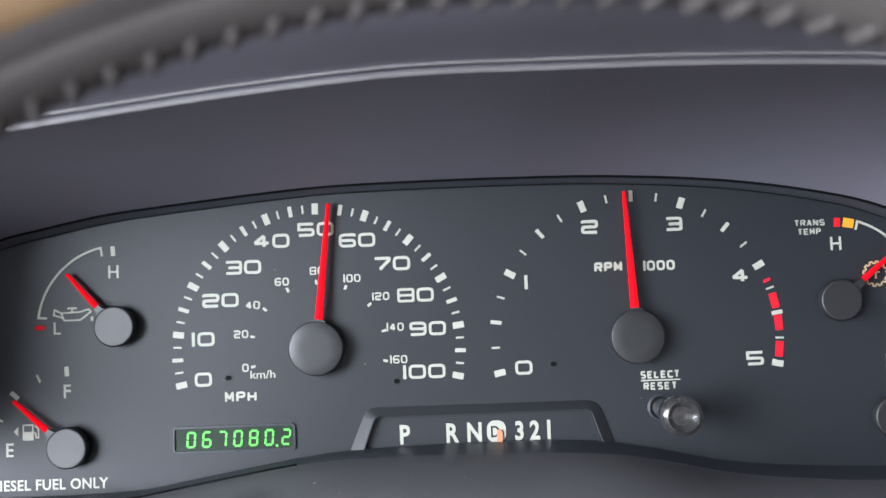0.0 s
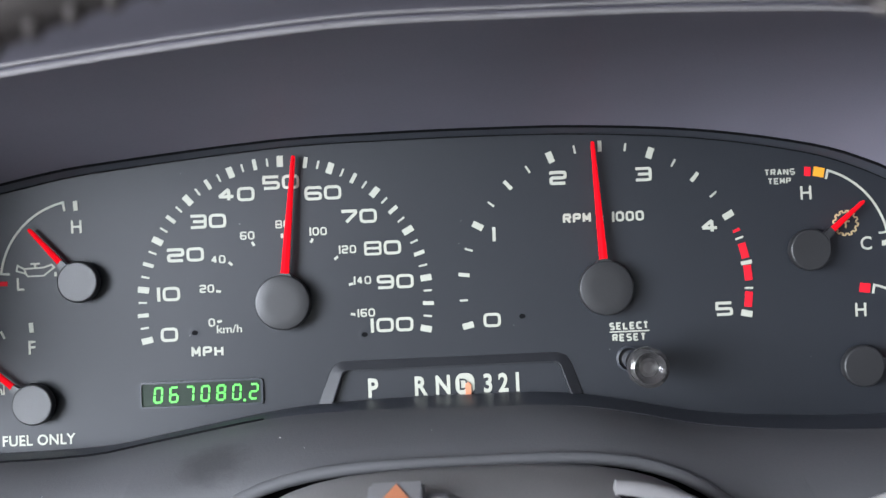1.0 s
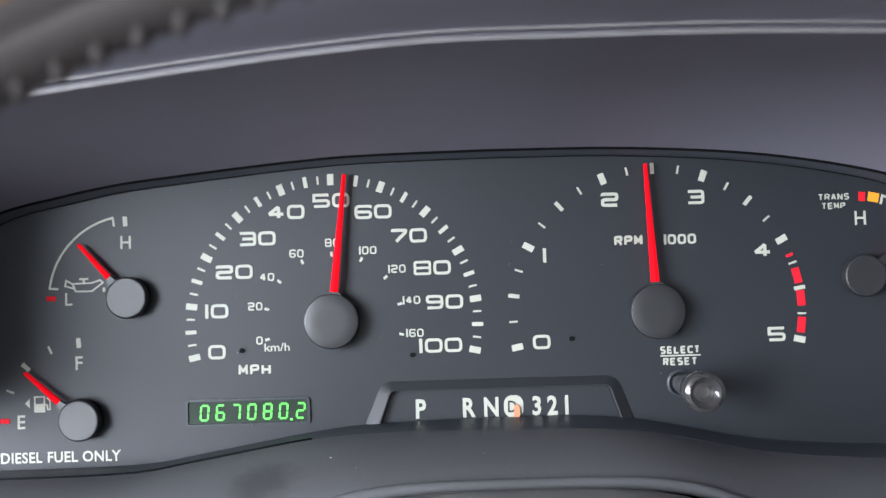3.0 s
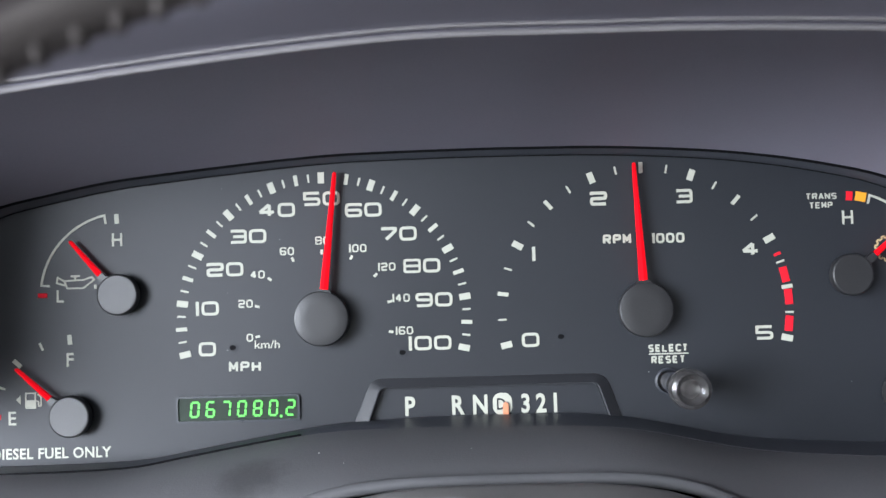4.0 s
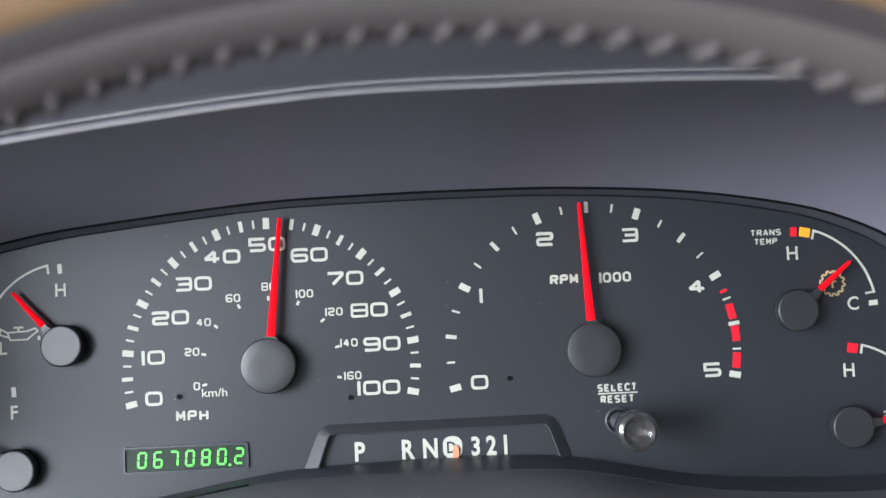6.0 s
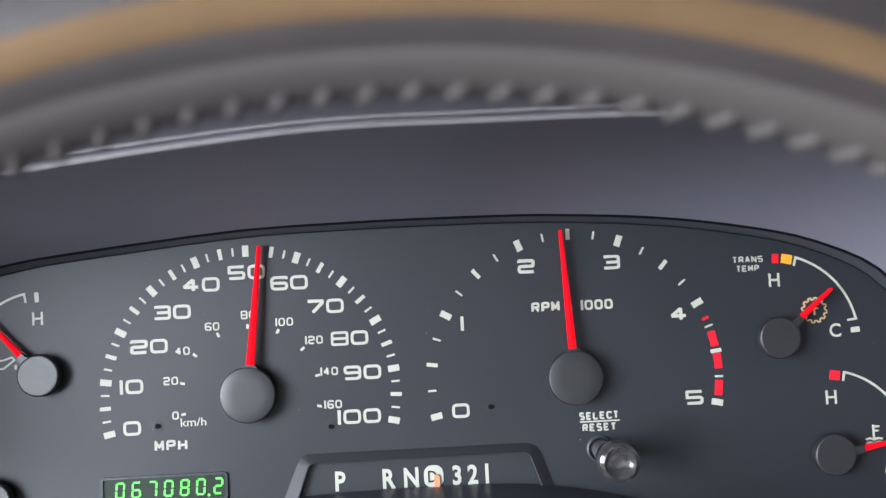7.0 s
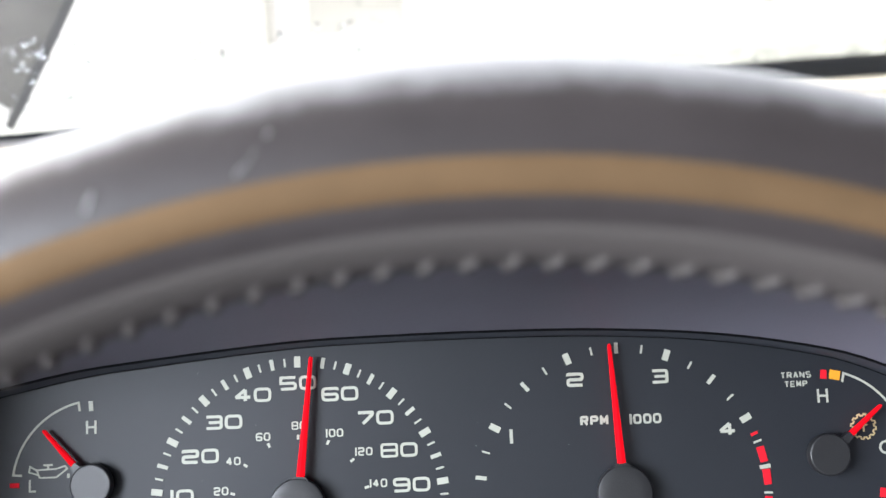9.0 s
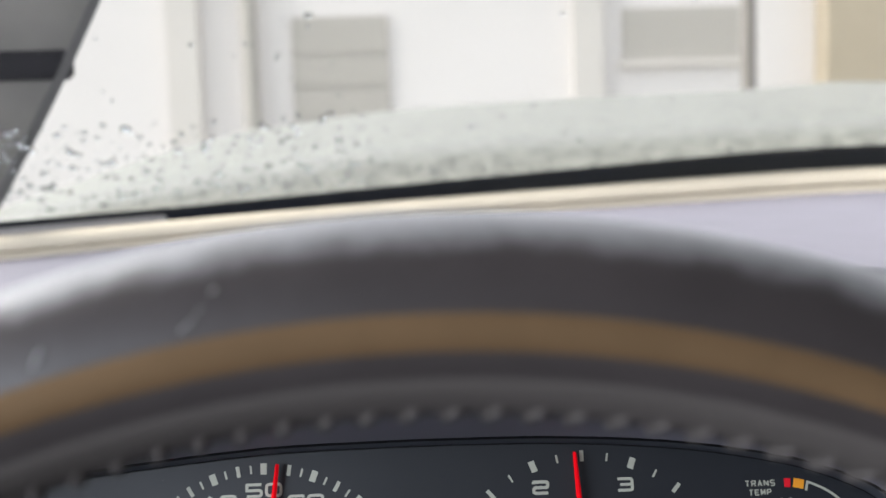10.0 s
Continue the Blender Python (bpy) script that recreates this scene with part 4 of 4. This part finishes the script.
def on_glass(x, z, off=0.0):
    """A point on the outer side of the windshield, over x at the height z."""
    t = (z - foot_z(x)) / (2.17 - foot_z(x))
    return Vector((x, base_y(x) * (1 - t) + (roof_y + 0.03) * t + 0.06 * math.sin(math.pi * t), z)) + NRM * off


wiper = thing("windshield_wiper", "dark wiper raised across the wet windshield", "wiper", Matrix.Identity(4))
low, high = (-0.312, 1.524), (-0.099, 1.83)
pts = [on_glass(low[0] + (high[0] - low[0]) * k / 14, low[1] + (high[1] - low[1]) * k / 14, 0.010) for k in range(15)]
bm = bmesh.new()
rows = []
side = Vector((0.75, 0.3, -0.55)).normalized()
for w, o in ((-0.004, 0.0), (-0.003, 0.016), (0.003, 0.016), (0.004, 0.0), (-0.004, 0.0)):
    rows.append([p + side * w + NRM * (o - 0.008) for p in pts])
loft(bm, rows)
part("blade", bm, RUBBER, wiper, "black rubber blade", 40)
arm = [p + NRM * 0.012 - side * 0.038 for p in pts]
bm = bmesh.new()
rows = []
for w, o in ((-0.036, 0.0), (-0.031, 0.007), (0.031, 0.007), (0.036, 0.0), (-0.036, 0.0)):
    rows.append([p + side * w + NRM * o for p in arm])
loft(bm, rows)
part("arm", bm, ARM, wiper, "flat grey wiper arm", 40)
bm = bevelled(block(bmesh.new(), -0.080, 0.020, -0.012, 0.012, -0.012, 0.012), 0.003)
bmesh.ops.transform(bm, matrix=Matrix.Translation(pts[5] + NRM * 0.010 - side * 0.012), verts=bm.verts)
part("joint", bm, NEAR_BLACK, wiper, "black pivot between arm and blade", 40)

rng = random.Random(7)
bm = bmesh.new()
for k in range(620):
    x = rng.uniform(-0.30, 0.45) if k % 6 == 0 else rng.uniform(-0.32, 0.02)
    z = foot_z(x) + 0.008 + (0.16 if k % 8 == 0 else 0.075) * rng.random() ** 1.3
    r = 0.0007 + 0.0030 * rng.random() ** 2.2
    c = on_glass(x, z, 0.0)
    ux, uz = Vector((1, 0, 0)), NRM.cross(Vector((1, 0, 0))).normalized()
    ring = [bm.verts.new(c + r * (math.cos(a) * ux * rng.uniform(0.9, 1.5) + math.sin(a) * uz)) for a in (2 * math.pi * q / 8 for q in range(8))]
    mid = [bm.verts.new(c + 0.6 * (v.co - c) + NRM * r * 0.5) for v in ring]
    tip = bm.verts.new(c + NRM * r * 0.65)
    for q in range(8):
        bm.faces.new((ring[q], ring[(q + 1) % 8], mid[(q + 1) % 8], mid[q]))
        bm.faces.new((mid[q], mid[(q + 1) % 8], tip))
DROP = glass("rain_drop", (0.55, 0.57, 0.55), 0.35, 0.05)
drops = tagged(new("rain_drops", mesh_of("rain_drops", bm, DROP, 60)), "small clear rain drops scattered on the windshield", "rain drops", kind="stuff")

# ---- bonnet outside ----
BONNET = material("wet_grey_paint", (0.150, 0.149, 0.130), 0.36, spec=0.5, bump=1.0, bump_scale=42, vary=0.8, vary_scale=48.0, relief=0.006)
hood = thing("truck_bonnet", "rain-wet grey green truck bonnet", "bonnet", Matrix.Identity(4))


def crest(x):
    return bez(x, [(-0.75, 1.40), (-0.605, 1.491), (-0.489, 1.533), (-0.315, 1.585), (-0.142, 1.608), (0.03, 1.626), (0.376, 1.639), (0.724, 1.646), (1.038, 1.648), (1.2, 1.55), (1.4, 1.38)])


bm = bmesh.new()
hood_x = [-0.75 + 2.15 * i / 50 for i in range(51)]
rows = []
for t, dz in ((-0.2, -0.25), (0.0, -0.075), (0.2, -0.055), (0.45, -0.03), (0.7, -0.012), (1.0, 0.0), (1.25, -0.015), (1.4, -0.06), (1.48, -0.16), (1.5, -0.6)):
    row = []
    for x in hood_x:
        y0 = min(base_y(x) + 0.14, 1.30)
        row.append((x, y0 + (1.9 - y0) * t if t <= 1 else 1.9 + (t - 1) * 0.8, crest(x) + dz))
    rows.append(row)
loft(bm, rows)
part("bonnet_panel", bm, BONNET, hood, "", 50)

# ---- outside ----
ROAD = material("wet_asphalt", (0.20, 0.20, 0.185), 0.35, bump=0.4, bump_scale=60, vary=0.25, vary_scale=0.8)
PALE = material("pale_plaster_wall", (0.80, 0.76, 0.74), 0.85, bump=0.2, bump_scale=20, vary=0.06, vary_scale=0.5)
PIER = material("beige_pier", (0.68, 0.64, 0.60), 0.85, bump=0.2, bump_scale=20, vary=0.1, vary_scale=0.5)
DOOR = material("grey_shutter_door", (0.47, 0.44, 0.40), 0.7, bump=0.2, bump_scale=20, vary=0.08)
TANWALL = material("tan_wall", (0.46, 0.39, 0.29), 0.85, bump=0.3, bump_scale=30, vary=0.15, vary_scale=1.0)
STEEL = material("weathered_pole", (0.22, 0.20, 0.18), 0.7, vary=0.2)
bm = bmesh.new()
loft(bm, [[(x, y, -0.02) for x in (-400, -60, -10, 10, 60, 400)] for y in (-400, -40, 0, 20, 60, 600)])
ground = tagged(new("ground", mesh_of("ground", bm, ROAD)), "wet grey asphalt road", "road", kind="structure")
BY = 15.0
shop = thing("roadside_building", "long pale building with beige piers beside the road", "building", Matrix.Translation((0, BY, -0.02)))
part("wall", block(bmesh.new(), -14, 16, 0, 7, 0, 5.6), PALE, shop, "pale plastered wall")
part("roof", bevelled(block(bmesh.new(), -14.2, 16.2, -0.4, 7.2, 5.6, 5.9), 0.05, 1), PIER, shop, "flat roof edge")
for x, w in ((-10.5, 0.5), (-6.3, 0.5), (-2.95, 0.42), (2.5, 0.4), (9.5, 0.5), (13.0, 0.5)):
    part("pier", block(bmesh.new(), x - w / 2, x + w / 2, -0.18, 0.0, 0, 5.6), PIER, shop, "beige pier")
part("downpipe", tube(bmesh.new(), [(-2.05, -0.16, 0), (-2.05, -0.16, 2.8), (-2.05, -0.16, 5.6)], 0.11, 12), DOOR, shop, "weathered grey downpipe", 50)
for x0, x1 in ((-8.9, -7.2), (-1.5, -0.2), (10.4, 12.2)):
    d = part("shutter_door", block(bmesh.new(), x0, x1, -0.06, 0.02, 0, 3.1), DOOR, shop, "closed grey door")
    for k in range(1, 7):
        part("slat", block(bmesh.new(), x0 + 0.04, x1 - 0.04, -0.075, -0.061, 0.44 * k - 0.02, 0.44 * k + 0.02), DOOR, d)
part("annex", block(bmesh.new(), 5.65, 8.2, -0.5, 0.0, 0, 5.6), TANWALL, shop, "tan brick-coloured annex")
part("annex_door", block(bmesh.new(), 6.75, 7.7, -0.56, -0.49, 0, 2.75), STEEL, shop, "brown door")
w = part("window_band", block(bmesh.new(), 3.0, 4.6, -0.05, 0.02, 2.4, 3.1), DOOR, shop, "grey window")
part("sill", block(bmesh.new(), 2.95, 4.65, -0.1, 0.0, 2.32, 2.40), PIER, w)
pole = thing("street_pole", "thin weathered steel pole at the road edge", "pole", Matrix.Translation((3.67, 11.5, -0.02)))
part("shaft", tube(bmesh.new(), [(0, 0, 0), (0, 0, 3), (0, 0, 7)], [0.085, 0.075, 0.06], 12), STEEL, pole, "", 50)
part("foot_plate", bevelled(block(bmesh.new(), -0.17, 0.17, -0.17, 0.17, 0, 0.04), 0.01, 1), STEEL, pole)
